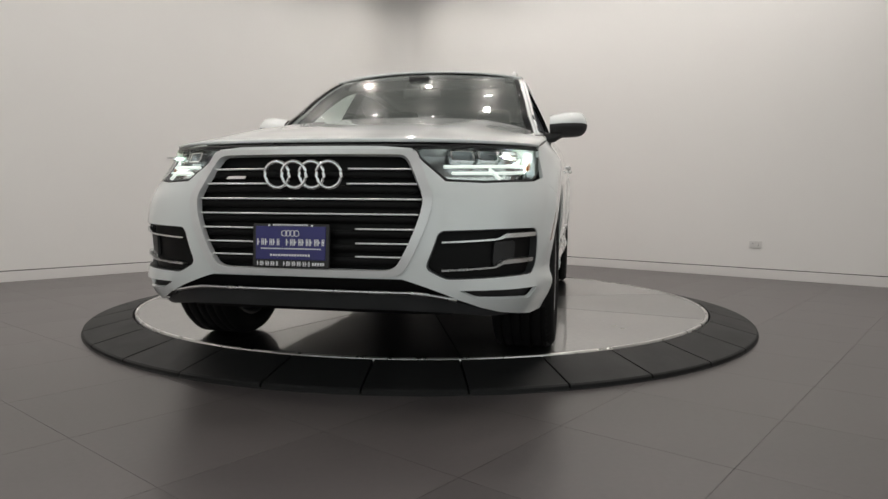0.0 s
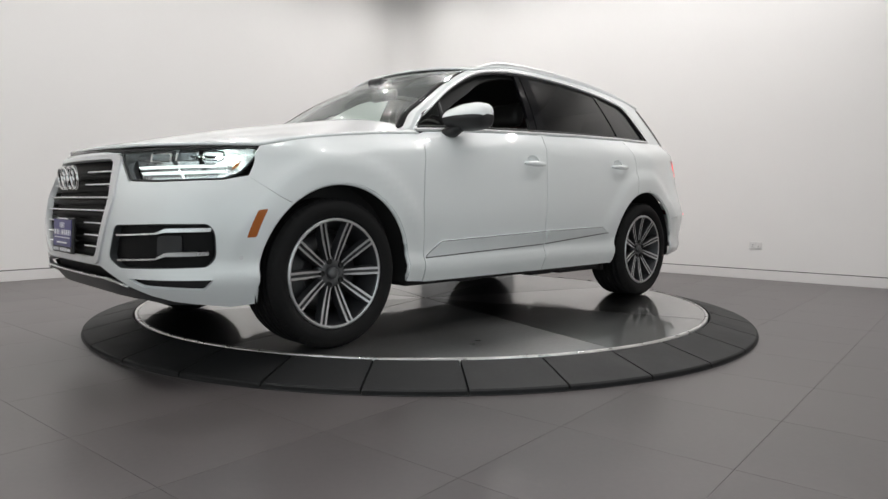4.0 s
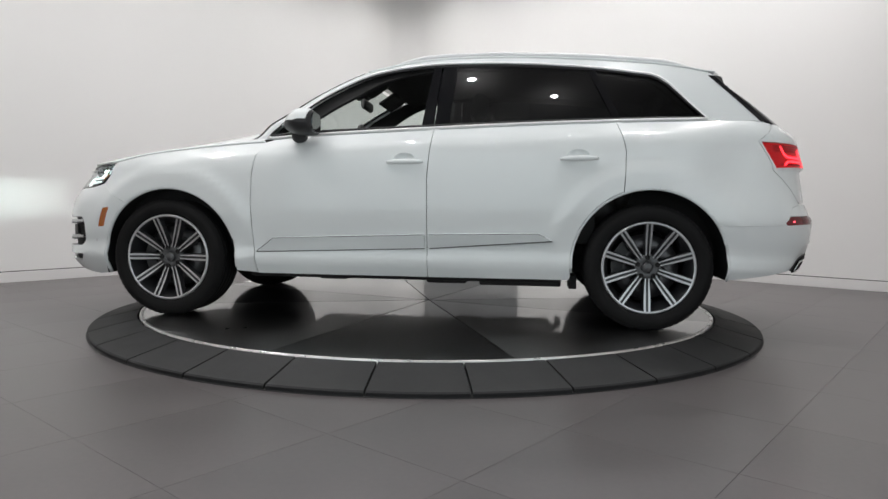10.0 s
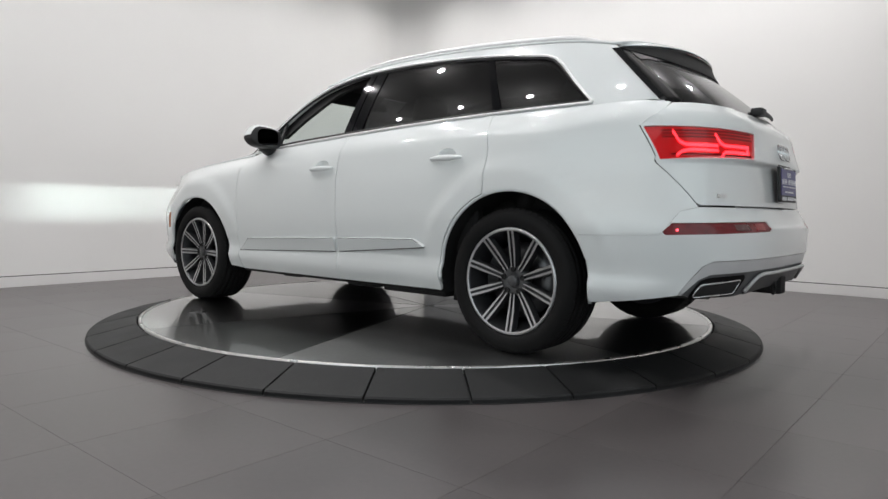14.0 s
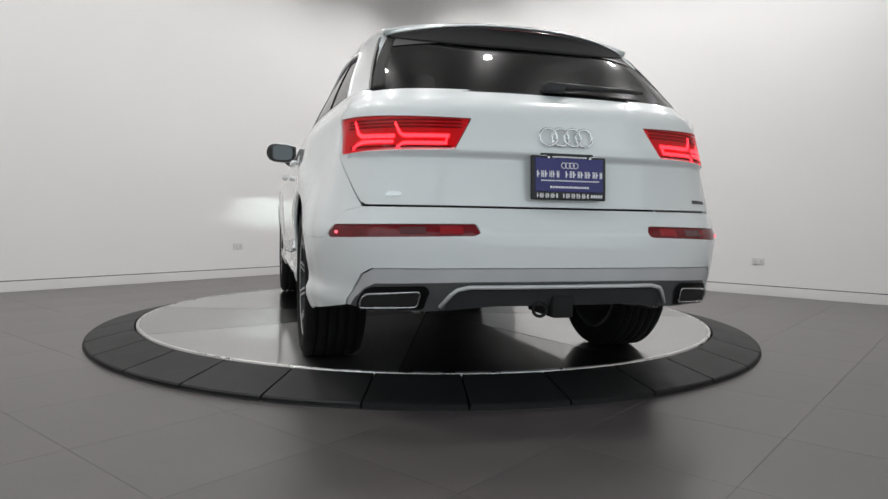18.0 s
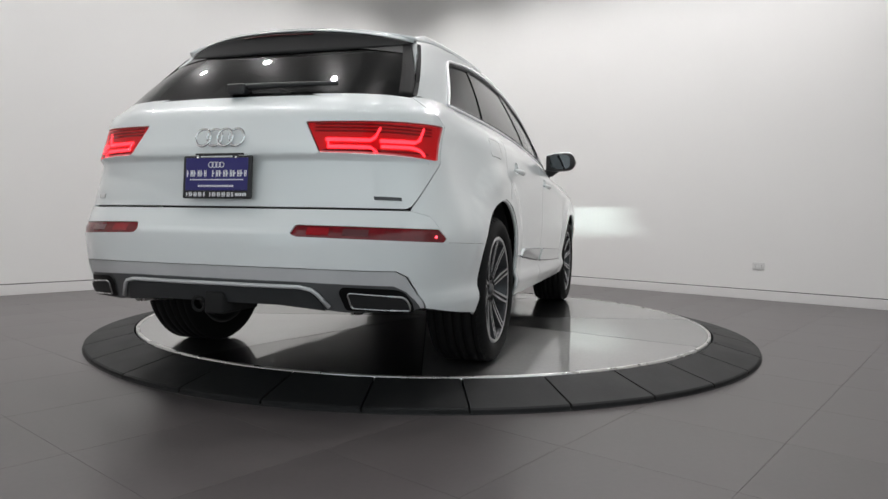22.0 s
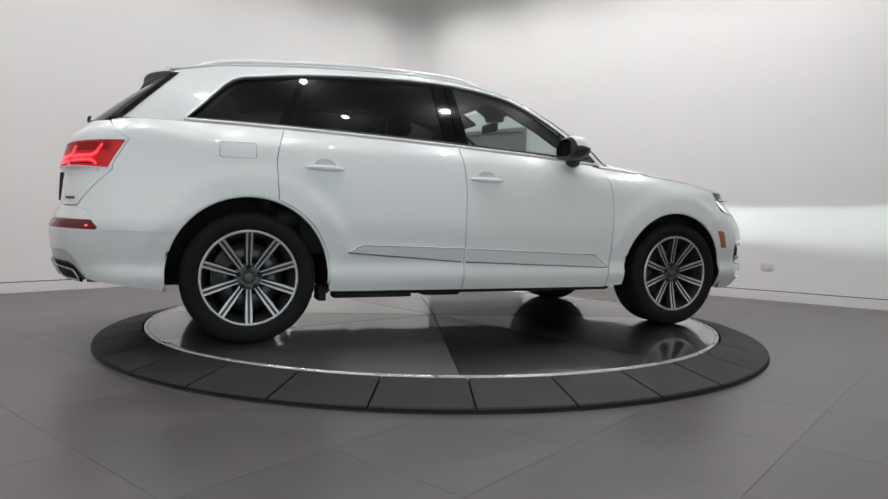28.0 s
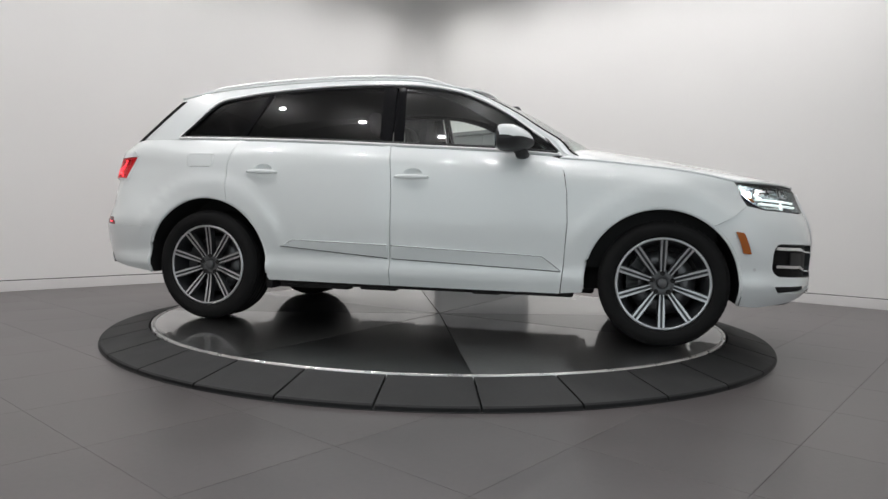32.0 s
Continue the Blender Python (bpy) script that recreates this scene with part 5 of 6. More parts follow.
bit("intake_back", skin(intake, [], deeper(0.05), 0.06, 0.0), VOID, "black lower intake")
bm = bmesh.new()
pts = [(nose_q(y, 0.36), 0.370 - 0.028 * max(0.0, (abs(y) - 0.44) / 0.17) ** 1.4) for y in [0.61 - 1.22 * k / 40 for k in range(41)]]
tube(bm, [deeper(-0.002)(q, z) for q, z in pts], 0.0085, 8, flat=0.8)
bit("lower_strip", bm, SILVER, "satin silver strip across the intake")
lip = [(4.30, 0.358), (nose_q(0.50, 0.355), 0.355), (nose_q(0.60, 0.336), 0.336), (3.91, 0.304), (3.743, 0.278), (3.60, 0.262), (3.80, 0.262), (4.10, 0.284), (4.30, 0.290)]
bit("lower_lip", skin(lip + front_mirror(lip), [], deeper(0.02), 0.05), GREY_PLASTIC, "dark lower lip")

LAMP_BACK = shader("grey_chrome", (0.56, 0.57, 0.575), 0.24, 0.9)
PROJECTOR = shader("projector_glass", (0.30, 0.34, 0.35), 0.05, 0.3, 1.0)
for s in (1, -1):
    fog = bit("fog_surround", skin(fog_l, [], deeper(0.035), 0.04, 0.0, side=s), VOID, "dark grey side intake with two silver blades")
    bit("fog_wall", skin(fog_l, [scaled(fog_l, 0.985, 0.97)], deeper(0.004), 0.03, 0.035, side=s), GREY_PLASTIC, "", fog)
    for za, zb in ((0.570, 0.590), (0.460, 0.486)):
        line = [(4.109, za - 0.001), (3.802, za + 0.010), (3.733, zb + 0.004), (3.452, zb + 0.008)]
        half = [0.0035, 0.0035, 0.0085, 0.0085]
        up = [(q, z + h_) for (q, z), h_ in zip(line, half)] + [(q, z - h_) for (q, z), h_ in reversed(list(zip(line, half)))]
        bit("fog_blade", skin(up, [], deeper(0.002), 0.03, 0.02, side=s), SILVER, "satin silver blade", fog)
    mesh_ = [(3.802, 0.569), (3.802, 0.477), (3.625, 0.477), (3.628, 0.572)]
    bit("sensor", skin(rounded(mesh_, 0.02), [], deeper(0.022), 0.04, 0.01, side=s), BLACK_PLASTIC, "dark sensor cover", fog)
    bit("lower_slot", skin(slot_l, [], deeper(0.03), 0.04, 0.0, side=s), BLACK_PLASTIC, "black slot in the bumper")
    bit("side_marker", skin(rounded(MARK, 0.008), [], body, 0.02, 0.01, side=s, lift=-0.001), AMBER, "amber side marker")
    for q, z in ((3.283, 0.474),):
        p = Vector(body(q, z))
        bm = bmesh.new()
        bmesh.ops.create_circle(bm, cap_ends=True, segments=16, radius=0.010, matrix=Matrix.Translation((p.x, (p.y + 0.002) * s, p.z)) @ pose(0, 0, 0, 90, 0, -20 * s))
        bit("parking_sensor", bm, SKID, "small round parking sensor")
    # headlamp
    head_l = rounded(HEAD, 0.012)
    lamp = bit("headlamp", skin(head_l, [], deeper(0.085), 0.04, 0.0, side=s), LAMP_BACK, "clear headlamp with bright running light bars")
    bit("lamp_housing", skin(head_l, [scaled(head_l, 0.985, 0.955)], deeper(0.003), 0.03, 0.012, side=s), BLACK_PLASTIC, "black housing edge", lamp)
    bit("lamp_wall", skin(head_l, [scaled(head_l, 0.990, 0.97)], deeper(0.016), 0.03, 0.069, side=s), LAMP_BACK, "dark chrome inner wall", lamp)
    lens = bit("lamp_lens", skin(head_l, [], body, 0.04, 0.0, side=s, lift=-0.001), LENS, "clear lens", lamp)
    lens.visible_shadow = False
    def bar(line, h, depth, material, label):
        poly = [(q, z + h) for q, z in line] + [(q, z - h) for q, z in reversed(line)]
        return bit("running_light", skin(poly, [], deeper(depth), 0.03, 0.012, side=s), material, label, lamp)
    bar([(3.955, 0.842), (3.70, 0.848), (3.50, 0.856)], 0.0030, 0.022, WHITE_GLOW, "lit white bar")
    bar([(3.975, 0.868), (3.72, 0.876), (3.50, 0.882)], 0.0030, 0.022, WHITE_GLOW, "lit white bar")
    bar([(3.742, 0.862), (3.700, 0.826)], 0.006, 0.024, WHITE_GLOW, "lit white fork")
    bar([(3.560, 0.880), (3.520, 0.908)], 0.006, 0.024, WHITE_GLOW, "lit white fork")
    for qa, qb, za, zb in ((3.92, 3.80, 0.893, 0.935), (3.78, 3.66, 0.897, 0.940), (3.64, 3.53, 0.902, 0.945)):
        box_l = rounded([(qa, za), (qb, za), (qb, zb), (qa, zb)], 0.012)
        bit("projector_frame", skin(box_l, [scaled(box_l, 0.82, 0.78)], deeper(0.030), 0.03, 0.03, side=s), CHROME, "chrome projector frame", lamp)
        bit("projector_lens", skin(scaled(box_l, 0.82, 0.78), [], deeper(0.048), 0.03, 0.0, side=s), WHITE_GLOW if qa < 3.65 else PROJECTOR, "projector lens", lamp)
    bar([(3.468, 0.872), (3.448, 0.895)], 0.008, 0.02, AMBER, "amber corner lamp")
    # the dipped beam: a thin lit bar behind a level shutter
    q, z = 3.60, 0.918
    c = Vector(deeper(0.052)(q, z))
    bm = bmesh.new()
    w, hgt = 0.020, 0.0011
    bm.faces.new([bm.verts.new((c.x, s * (c.y + a), c.z + b_)) for a, b_ in ((-w, -hgt), (w, -hgt), (w, hgt), (-w, hgt))])
    bm.normal_update()
    if bm.faces[:][0].normal.x < 0:
        bmesh.ops.reverse_faces(bm, faces=bm.faces[:])
    bit("dipped_beam", bm, BEAM, "bright dipped beam", lamp, smooth=False)
    bm = bmesh.new()
    box(bm, (c.x - 0.010, s * c.y - 0.055, c.z + 0.0012), (c.x + 0.075, s * c.y + 0.055, c.z + 0.0032))
    bit("beam_shutter", bm, BLACK_PLASTIC, "level beam shutter", lamp, smooth=False)
    bm = bmesh.new()
    box(bm, (c.x - 0.010, s * c.y - 0.055, c.z - 0.0060), (c.x + 0.030, s * c.y + 0.055, c.z - 0.0046))
    bit("beam_shelf", bm, BLACK_PLASTIC, "lower beam shelf", lamp, smooth=False)
    for e in (-1, 1):
        bm = bmesh.new()
        box(bm, (c.x - 0.010, s * c.y + e * 0.027 - 0.001, c.z - 0.0046), (c.x + 0.045, s * c.y + e * 0.027 + 0.001, c.z + 0.0012))
        bit("beam_cheek", bm, BLACK_PLASTIC, "side wall of the beam opening", lamp, smooth=False)


# ---------------------------------------------------------------- mirrors
MIRROR_REAR = 2.000     # plane of the mirror glass


def mirror_shell(a, t, s):
    """Rounded housing: a goes round, t from the door to the tip; flat behind, swept back towards the tip."""
    f = 2 * pi * a
    w = (0.84 + 0.16 * min(1.0, 3.0 * t)) * max(0.02, 1 - max(0.0, (t - 0.58) / 0.42) ** 3.4) ** 0.5
    front = 2.222 - 0.022 * t - 0.105 * max(0.0, t - 0.30) ** 1.4
    mid, half = (front + MIRROR_REAR) / 2, (front - MIRROR_REAR) / 2
    c, d = cos(f), sin(f)
    x = mid + half * math.copysign(abs(c) ** (0.75 if c > 0 else 0.30), c) * (0.55 + 0.45 * w)
    z = 1.205 + 0.012 * t + (0.088 if d > 0 else 0.064) * (1 - 0.40 * max(0.0, c)) * w * math.copysign(abs(d) ** (0.80 if c > 0 else 0.50), d)
    return (x, s * (0.880 + 0.228 * t), z)


def mirror_part(lo, hi, s):
    n = 36
    return sheet(lambda a, t: mirror_shell(a, t, s), [lo + (hi - lo) * k / n for k in range(n + 1)], [0.0, 0.12, 0.25, 0.38, 0.5, 0.6, 0.7, 0.78, 0.85, 0.91, 0.955, 0.985, 1.0], flip=s > 0)


for s in (1, -1):
    bm = mirror_part(0.36, 1.03, s)
    for t in (0.0, 1.0):
        bm.faces.new([bm.verts.new(mirror_shell(k / 36, t, s)) for k in range(36)])
    mirror = bit("wing_mirror", bm, BLACK_PLASTIC, "white wing mirror with a black lower half")
    bit("mirror_cap", mirror_part(0.02, 0.37, s), PAINT, "white mirror cap", mirror)
    bm = bmesh.new()
    tube(bm, [(2.14, s * 0.845, 1.130), (2.14, s * 0.90, 1.140), (2.125, s * 0.945, 1.166)], [0.046, 0.044, 0.038], 10, flat=0.75)
    bit("mirror_arm", bm, BLACK_PLASTIC, "", mirror)
    bm = bmesh.new()
    rim = [(math.copysign(abs(cos(a)) ** 0.6, cos(a)), math.copysign(abs(sin(a)) ** 0.6, sin(a))) for a in [2 * pi * k / 36 for k in range(36)]]
    prism(bm, [(s * 0.990 + 0.082 * p, 1.217 + 0.058 * q) for p, q in rim], MIRROR_REAR - 0.004, MIRROR_REAR + 0.012, Matrix(((0, 0, 1, 0), (1, 0, 0, 0), (0, 1, 0, 0), (0, 0, 0, 1))))
    # dark metal tint paints in the dim surroundings this glass would mirror
    bit("mirror_glass", bm, shader("dark_reflection_mirror", (0.10, 0.105, 0.11), 0.03, 1.0), "mirror glass", mirror, smooth=False)


# ---------------------------------------------------------------- wheels
TYRE_R, RIM_R = 0.373, 0.272
HUB = textured("grey_wheel_hub", (0.075, 0.077, 0.080), (0.115, 0.117, 0.120), (0.3, 0.4), (20.0, 300.0), 0.03, metal=0.5)


def make_wheel():
    """Ten twin-line spokes; axis along +y, outer face at y = 0."""
    turn = pose(0, 0, 0, -90, 0, 0)      # lathe axis to +y
    bm = bmesh.new()
    lathe(bm, [(RIM_R + 0.002, -0.004), (RIM_R, 0.004), (RIM_R - 0.006, 0.006), (RIM_R - 0.014, 0.002), (RIM_R - 0.018, -0.012), (RIM_R - 0.026, -0.04), (0.225, -0.10), (0.222, -0.22), (RIM_R - 0.01, -0.25), (RIM_R, -0.25)], 72, turn)
    wheel = part("wheel", bm, RIM_DARK, car, "ten-spoke alloy wheel, anthracite with bright-turned faces")
    bm = bmesh.new()
    lathe(bm, [(RIM_R + 0.003, 0.000), (RIM_R - 0.001, 0.0062), (RIM_R - 0.008, 0.0072), (RIM_R - 0.014, 0.0035)], 72, turn)
    part("rim_edge", bm, MACHINED, wheel, "bright rim edge")
    # tyre with tread grooves
    out = [(RIM_R - 0.004, -0.012), (RIM_R + 0.006, 0.004), (RIM_R + 0.020, 0.012), (0.315, 0.020), (0.338, 0.018), (0.356, 0.006), (0.367, -0.012)]
    for k, w in enumerate((-0.035, -0.085, -0.130, -0.175, -0.220)):
        out += [(TYRE_R - 0.0005, w + 0.020 if k else -0.022), (TYRE_R, w), (TYRE_R - 0.009, w - 0.0015), (TYRE_R - 0.009, w - 0.0095), (TYRE_R, w - 0.011)]
    out += [(0.370, -0.245), (0.356, -0.266), (0.33, -0.274), (0.30, -0.272), (RIM_R, -0.252)]
    bm = bmesh.new()
    lathe(bm, out, 96, turn)
    part("tyre", bm, RUBBER, wheel, "black tyre with grooved tread")
    bm = bmesh.new()
    for k in range(64):
        a = 2 * pi * k / 64
        m = Matrix.Rotation(a, 4, "Y") @ Matrix.Translation((0, -0.006, 0.3630)) @ pose(0, 0, 0, -38, 0, 0)
        box(bm, (-0.0125, -0.013, -0.006), (0.0125, 0.011, 0.0022), m)
    part("shoulder_block", bm, RUBBER, wheel, "tread blocks", False)["kind"] = "stuff"
    bm = bmesh.new()
    lathe(bm, [(0.0, -0.040), (0.034, -0.040), (0.038, -0.036), (0.070, -0.038), (0.078, -0.046), (0.082, -0.060), (0.082, -0.090), (0.0, -0.09)], 40, turn)
    part("hub", bm, HUB, wheel)
    bm = bmesh.new()
    lathe(bm, [(0.0, -0.019), (0.024, -0.020), (0.029, -0.024), (0.030, -0.040)], 28, turn)
    part("centre_cap", bm, HUB, wheel, "grey centre cap")
    for k in range(5):
        a = radians(90 + 72 * k)
        bm = bmesh.new()
        lathe(bm, [(0.0, -0.031), (0.008, -0.031), (0.0095, -0.027), (0.0135, -0.027), (0.0150, -0.030), (0.0155, -0.042)], 12, Matrix.Translation((0.061 * cos(a), 0, 0.061 * sin(a))) @ turn)
        part("wheel_bolt", bm, DARK, wheel)
    spoke = None
    for k in range(10):
        if spoke is None:
            bm = bmesh.new()
            # cross-section with a groove between two faces, from hub to rim
            prev = None
            for t in [i / 8 for i in range(9)]:
                r = 0.066 + (RIM_R - 0.012 - 0.066) * t
                w = 0.0150 + 0.0060 * min(1.0, t * 1.8)
                d = -0.030 + 0.034 * t ** 1.4
                sec = [(-w - 0.004, d - 0.042), (-w, d - 0.004), (-w + 0.002, d), (-0.0070, d), (-0.0060, d - 0.010), (0.0060, d - 0.010), (0.0070, d), (w - 0.002, d), (w, d - 0.004), (w + 0.004, d - 0.042)]
                row = [bm.verts.new((x, y, r)) for x, y in sec]
                if prev:
                    for i in range(len(sec)):
                        f = bm.faces.new((prev[i], prev[(i + 1) % len(sec)], row[(i + 1) % len(sec)], row[i]))
                        f.material_index = 1 if i in (2, 6) else 0
                prev = row
            bmesh.ops.recalc_face_normals(bm, faces=bm.faces)
            ob = part("spoke", bm, RIM_DARK, wheel, "dark spoke with two bright lines", False)
            ob.data.materials.append(MACHINED)
            spoke = ob.data
        else:
            ob = new("spoke", spoke)
            ob.parent = wheel
            ob["label"] = "dark spoke with two bright lines"
        ob.rotation_euler = (0, radians(36 * k), 0)
    bm = bmesh.new()
    lathe(bm, [(0.07, -0.115), (0.195, -0.115), (0.195, -0.14), (0.07, -0.14)], 48, turn, closed=True)
    part("brake_disc", bm, shader("worn_brake_steel", (0.16, 0.16, 0.165), 0.42, 0.9), wheel, "steel brake disc")
    bm = bmesh.new()
    for i in range(9):
        a = radians(-32 + 8 * i)
        box(bm, (-0.016, -0.155, 0.135), (0.016, -0.095, 0.205), Matrix.Rotation(a + radians(75), 4, "Y"))
    part("brake_caliper", bm, GREY_PLASTIC, wheel, "grey brake caliper", False)
    bm = bmesh.new()
    lathe(bm, [(0.0, -0.24), (0.235, -0.24)], 40, turn)
    part("back_plate", bm, LINING, wheel)
    return wheel


first_wheel = make_wheel()
for i, (x, y) in enumerate(((2.994, 0.945), (2.994, -0.945), (0.0, 0.945), (0.0, -0.945))):
    m = Matrix.Translation((x - AX, y - AY, TYRE_R)) @ (pose(0, 0, 0) if y > 0 else pose(0, 0, 0, 0, 0, 180)) @ Matrix.Rotation(radians((18, 0, 0, 0)[i]), 4, "Y")
    if i == 0:
        first_wheel.matrix_local = m
    else:
        w = first_wheel.copy()
        scene.collection.objects.link(w)
        w.parent = car
        w.matrix_local = m
        for o in first_wheel.children:
            c = o.copy()
            scene.collection.objects.link(c)
            c.parent = w


# ---------------------------------------------------------------- underside and cabin
bm = bmesh.new()
box(bm, (-0.80, -0.56, 0.345), (3.72, 0.56, 0.42), bevel=0.02)
box(bm, (0.40, -0.56, 0.30), (3.60, 0.56, 0.40), bevel=0.02)
box(bm, (0.50, -0.87, 0.258), (2.48, 0.87, 0.40), bevel=0.02)
bit("underbody", bm, LINING, "black underbody")
bm = bmesh.new()
for x0, x1, y0, y1, z in ((1.9, 2.6, -0.35, 0.2, 0.235), (0.9, 1.8, 0.25, 0.62, 0.245), (0.55, 1.3, -0.6, -0.2, 0.24)):
    box(bm, (x0, y0, z), (x1, y1, 0.31), bevel=0.02)
bit("undertray", bm, BLACK_PLASTIC, "black undertray pieces")
for s in (1, -1):
    for x0, x1, z in ((0.50, 1.00, 0.236), (1.08, 1.33, 0.242), (1.84, 2.02, 0.250)):
        bm = bmesh.new()
        box(bm, (x0, s * 0.80 - 0.05, z), (x1, s * 0.80 + 0.05, 0.30), bevel=0.01)
        bit("sill_cover", bm, LINING, "black cover piece under the sill")
    bm = bmesh.new()
    box(bm, (0.405, s * 0.78 - 0.09, 0.224), (0.452, s * 0.78 + 0.06, 0.31), bevel=0.006)
    bit("arch_flap", bm, LINING, "small black flap ahead of the wheel")
for x in (0.0, 2.994):
    bm = bmesh.new()
    tube(bm, [(x, -0.70, 0.36), (x, -0.3, 0.34), (x, 0.3, 0.34), (x, 0.70, 0.36)], 0.05, 8)
    bit("axle", bm, LINING)
for y in (-0.52, 0.52):
    bm = bmesh.new()
    tube(bm, [(-0.50, y, 0.36), (-0.86, y * 1.05, 0.375)], 0.05, 10)
    bit("silencer", bm, STEEL)
bm = bmesh.new()
box(bm, (-0.62, -0.62, 0.42), (0.50, 0.62, 1.12))
box(bm, (-0.45, -0.74, 0.86), (0.50, 0.74, 1.14))
box(bm, (0.48, -0.86, 0.40), (2.46, 0.86, 0.62))
box(bm, (2.47, -0.80, 0.45), (3.30, 0.80, 0.95))
bit("cabin_floor", bm, CABIN, "dark cabin floor and bulkhead", smooth=False)
for s in (1, -1):
    bm = bmesh.new()
    box(bm, (0.30, s * 0.80 - 0.03, 0.5), (2.42, s * 0.80 + 0.03, 1.135), bevel=0.015)
    bit("door_card", bm, CABIN, "black door lining")
bm = sheet(lambda x, j: (lambda p: (p[0], p[1] * 0.97, p[2] - 0.045))(roof_point(x, j)), [-0.38 + 2.06 * k / 16 for k in range(17)], [(-10 + i) / 10 for i in range(21)], thick=0.012)
bit("headliner", bm, CABIN, "dark roof lining")
bm = bmesh.new()
box(bm, (2.08, -0.78, 0.86), (2.62, 0.78, 1.125), bevel=0.05)
box(bm, (1.98, 0.12, 1.00), (2.36, 0.64, 1.205), bevel=0.06)
bit("dashboard", bm, CABIN, "black dashboard")
bm = bmesh.new()
c, r = Vector((1.80, 0.38, 1.095)), 0.185
loop = [c + r * (cos(a) * Vector((0, 1, 0)) + sin(a) * Vector((0.36, 0, 0.93))) for a in [2 * pi * k / 36 for k in range(36)]]
tube(bm, loop, 0.016, 8, closed=True)
wheel_ = bit("steering_wheel", bm, SEAT, "black leather steering wheel")
bm = bmesh.new()
box(bm, (1.78, 0.28, 1.04), (1.87, 0.48, 1.14), bevel=0.02)
tube(bm, [c + Vector((0, r, 0)), c - Vector((0, r, 0))], 0.016, 6)
tube(bm, [c, c - r * Vector((0.36, 0, 0.93))], 0.016, 6)
bit("steering_spokes", bm, SEAT, "", wheel_)
bm = bmesh.new()
box(bm, (1.90, -0.13, 1.43), (1.94, 0.13, 1.505), bevel=0.02)
tube(bm, [(1.93, 0, 1.49), (1.98, 0, 1.545)], 0.012, 6)
box(bm, (1.90, -0.07, 1.515), (2.02, 0.07, 1.575), bevel=0.02)
bit("inside_mirror", bm, BLACK_PLASTIC, "black rear-view mirror")
for x, y in ((1.25, 0.38), (1.25, -0.38)):
    bm = bmesh.new()
    box(bm, (x - 0.05, y - 0.26, 0.62), (x + 0.52, y + 0.26, 0.78), bevel=0.06)
    seat = bit("front_seat", bm, SEAT, "black leather front seat")
    bm = bmesh.new()
    box(bm, (-0.07, -0.25, 0.0), (0.07, 0.25, 0.60), Matrix.Translation((x - 0.02, y, 0.70)) @ pose(0, 0, 0, 0, -17, 0), bevel=0.055)
    bit("backrest", bm, SEAT, "", seat)
    bm = bmesh.new()
    box(bm, (-0.05, -0.14, 0.62), (0.05, 0.14, 0.80), Matrix.Translation((x - 0.02, y, 0.70)) @ pose(0, 0, 0, 0, -15, 0), bevel=0.045)
    bit("headrest", bm, SEAT, "", seat)
bm = bmesh.new()
box(bm, (0.15, -0.68, 0.62), (0.72, 0.68, 0.80), bevel=0.06)
bench = bit("rear_bench", bm, SEAT, "black leather rear bench")
bm = bmesh.new()
box(bm, (-0.07, -0.66, 0.0), (0.07, 0.66, 0.60), Matrix.Translation((0.16, 0, 0.72)) @ pose(0, 0, 0, 0, -20, 0), bevel=0.055)
bit("backrest", bm, SEAT, "", bench)
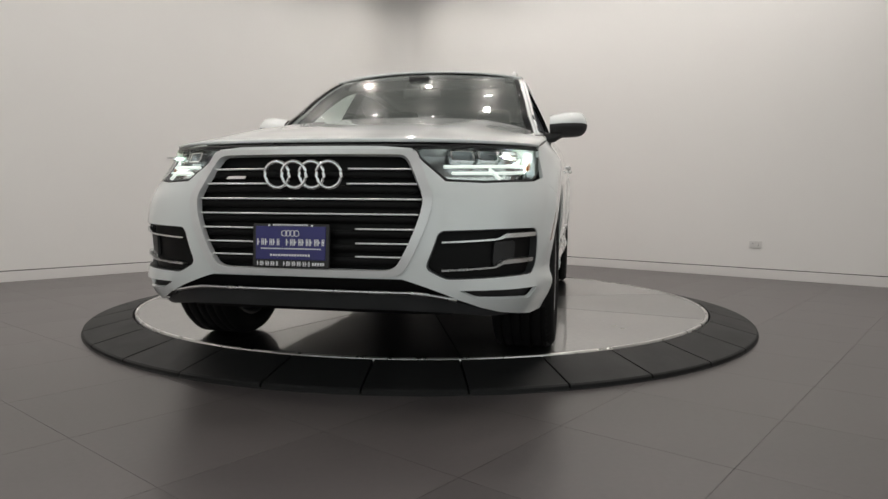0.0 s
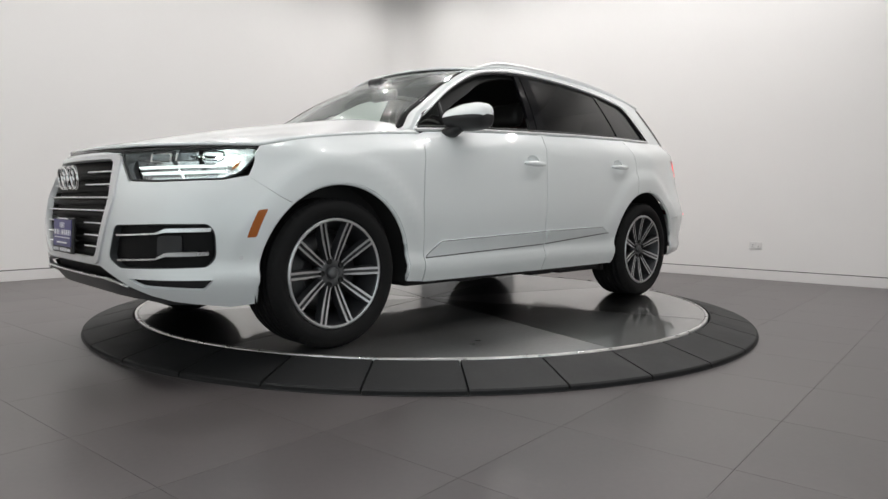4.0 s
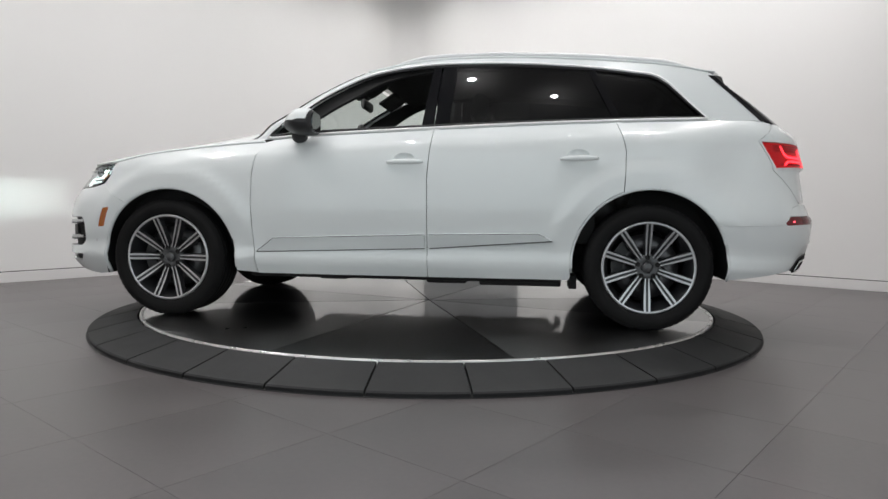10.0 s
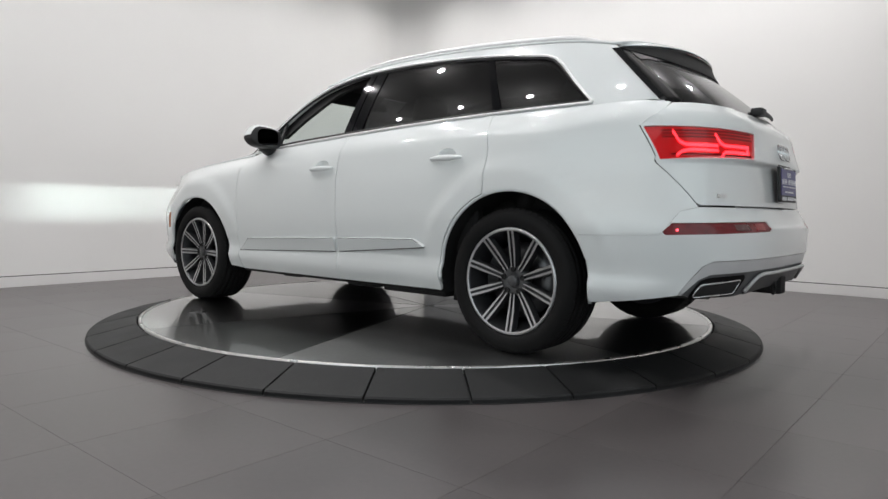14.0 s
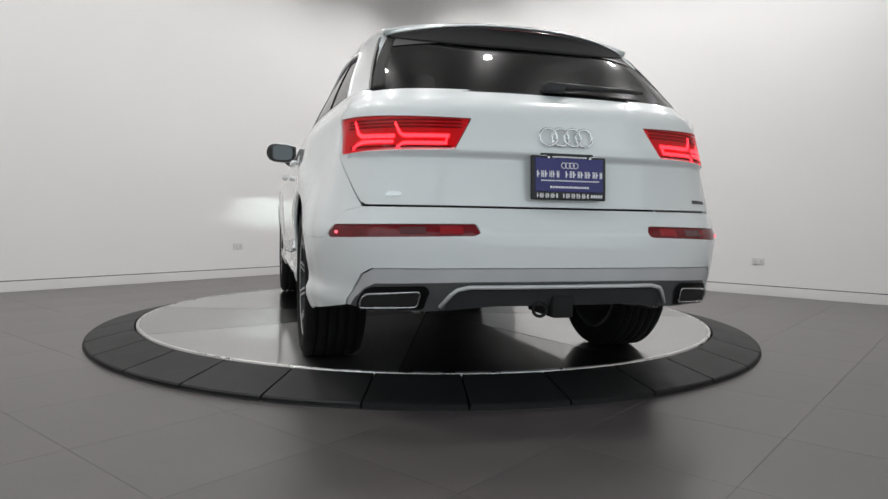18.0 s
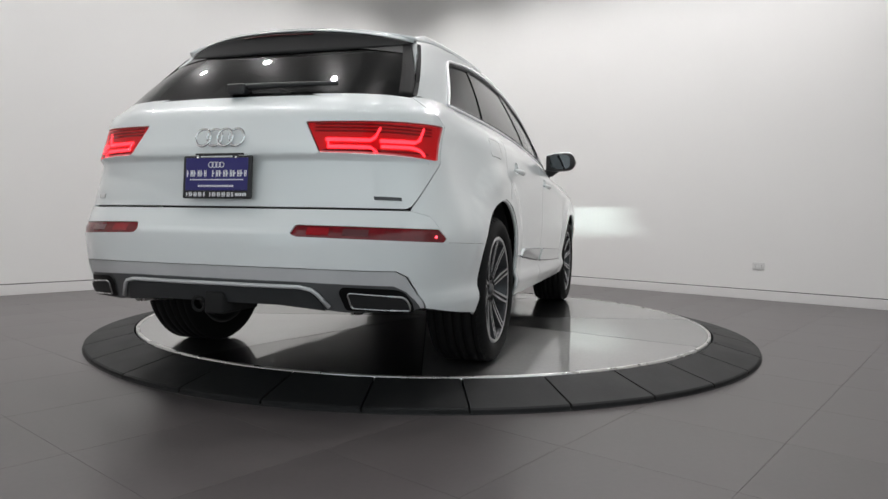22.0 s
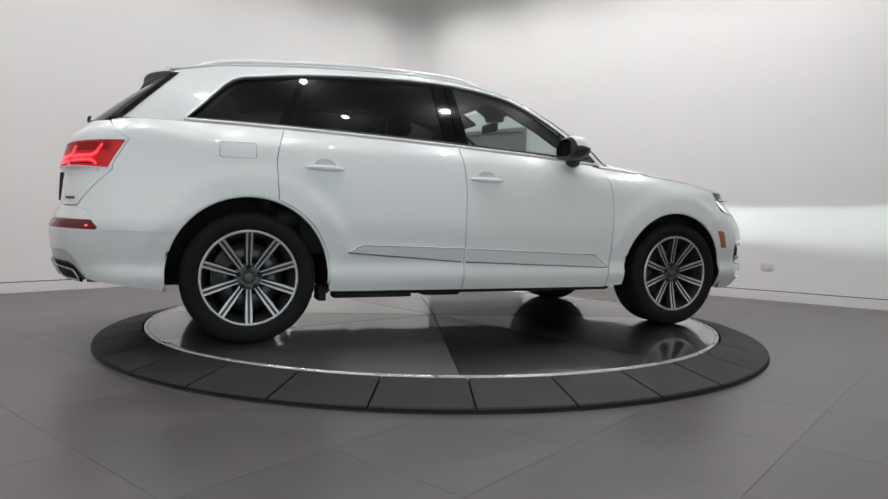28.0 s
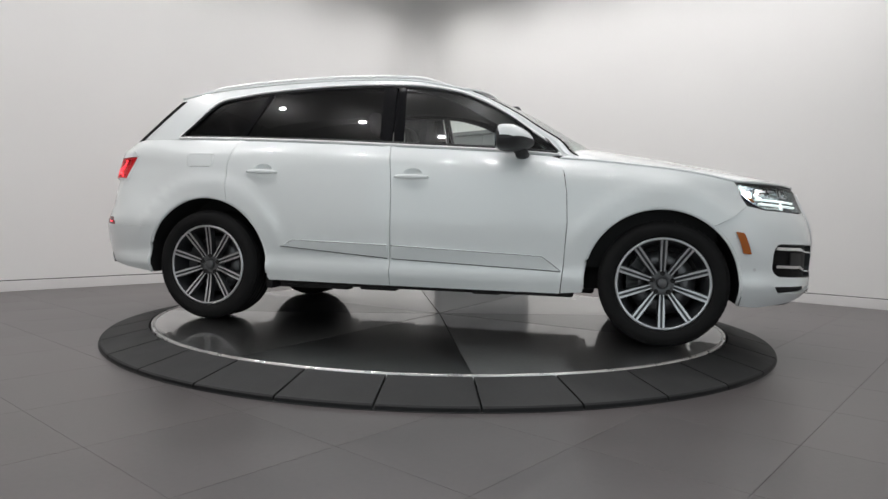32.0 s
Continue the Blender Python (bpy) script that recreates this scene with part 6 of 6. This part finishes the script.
for y in (-0.42, 0.42):
    bm = bmesh.new()
    box(bm, (-0.045, -0.13, 0.60), (0.045, 0.13, 0.78), Matrix.Translation((0.16, y, 0.72)) @ pose(0, 0, 0, 0, -20, 0), bevel=0.04)
    bit("headrest", bm, SEAT, "", bench)


# ---------------------------------------------------------------- floor tiles, last
def floor_tiles():
    """Square porcelain tiles in the room's own grid; the joints between them show the grout."""
    gap, bev = 0.0006, 0.0003
    whole = None
    for i in range(-10, 14):
        for j in range(-14, 10):
            u0, v0 = TILE_U + (i - 4) * TILE, TILE_V + (j - 2) * TILE
            u1, v1 = u0 + TILE, v0 + TILE
            cu, cv = max(u0, -BACK), max(v0, -HALF)
            du, dv = min(u1, HALF), min(v1, BACK)
            if du - cu < 0.02 or dv - cv < 0.02:
                continue
            far = max(math.hypot(x, y) for x in (cu, du) for y in (cv, dv))
            if far < DISC_R - 0.05:
                continue
            lo, hi = (cu + gap, -dv + gap, -0.004), (du - gap, -cv - gap, 0.0)
            full = abs(du - cu - TILE) < 1e-6 and abs(dv - cv - TILE) < 1e-6
            if full and whole is not None:
                ob = new("tile", whole)
                ob.location = (cu + TILE / 2, -(cv + TILE / 2), 0)
            else:
                c = ((cu + du) / 2, -(cv + dv) / 2)
                bm = bmesh.new()
                a, b = (du - cu) / 2 - gap, (dv - cv) / 2 - gap
                low = [bm.verts.new((x, y, -0.004)) for x, y in ((-a, -b), (a, -b), (a, b), (-a, b))]
                mid = [bm.verts.new((x, y, -bev)) for x, y in ((-a, -b), (a, -b), (a, b), (-a, b))]
                top = [bm.verts.new((x, y, 0)) for x, y in ((-a + bev, -b + bev), (a - bev, -b + bev), (a - bev, b - bev), (-a + bev, b - bev))]
                for p, q in ((low, mid), (mid, top)):
                    for k in range(4):
                        bm.faces.new((p[k], p[(k + 1) % 4], q[(k + 1) % 4], q[k]))
                bm.faces.new(top)
                ob = part("tile", bm, FLOOR_TILE, smooth=False)
                ob.location = (*c, 0)
                if full:
                    whole = ob.data
            ob.parent = floor


floor_tiles()


def motions():
    """The disc and the car on it turn together."""
    turning = [(t, pose(0, 0, DISC_Z, 0, 0, c)) for t, a, b, c in ROWS]
    walk(turntable, turning)
    walk(car, turning)


motions()
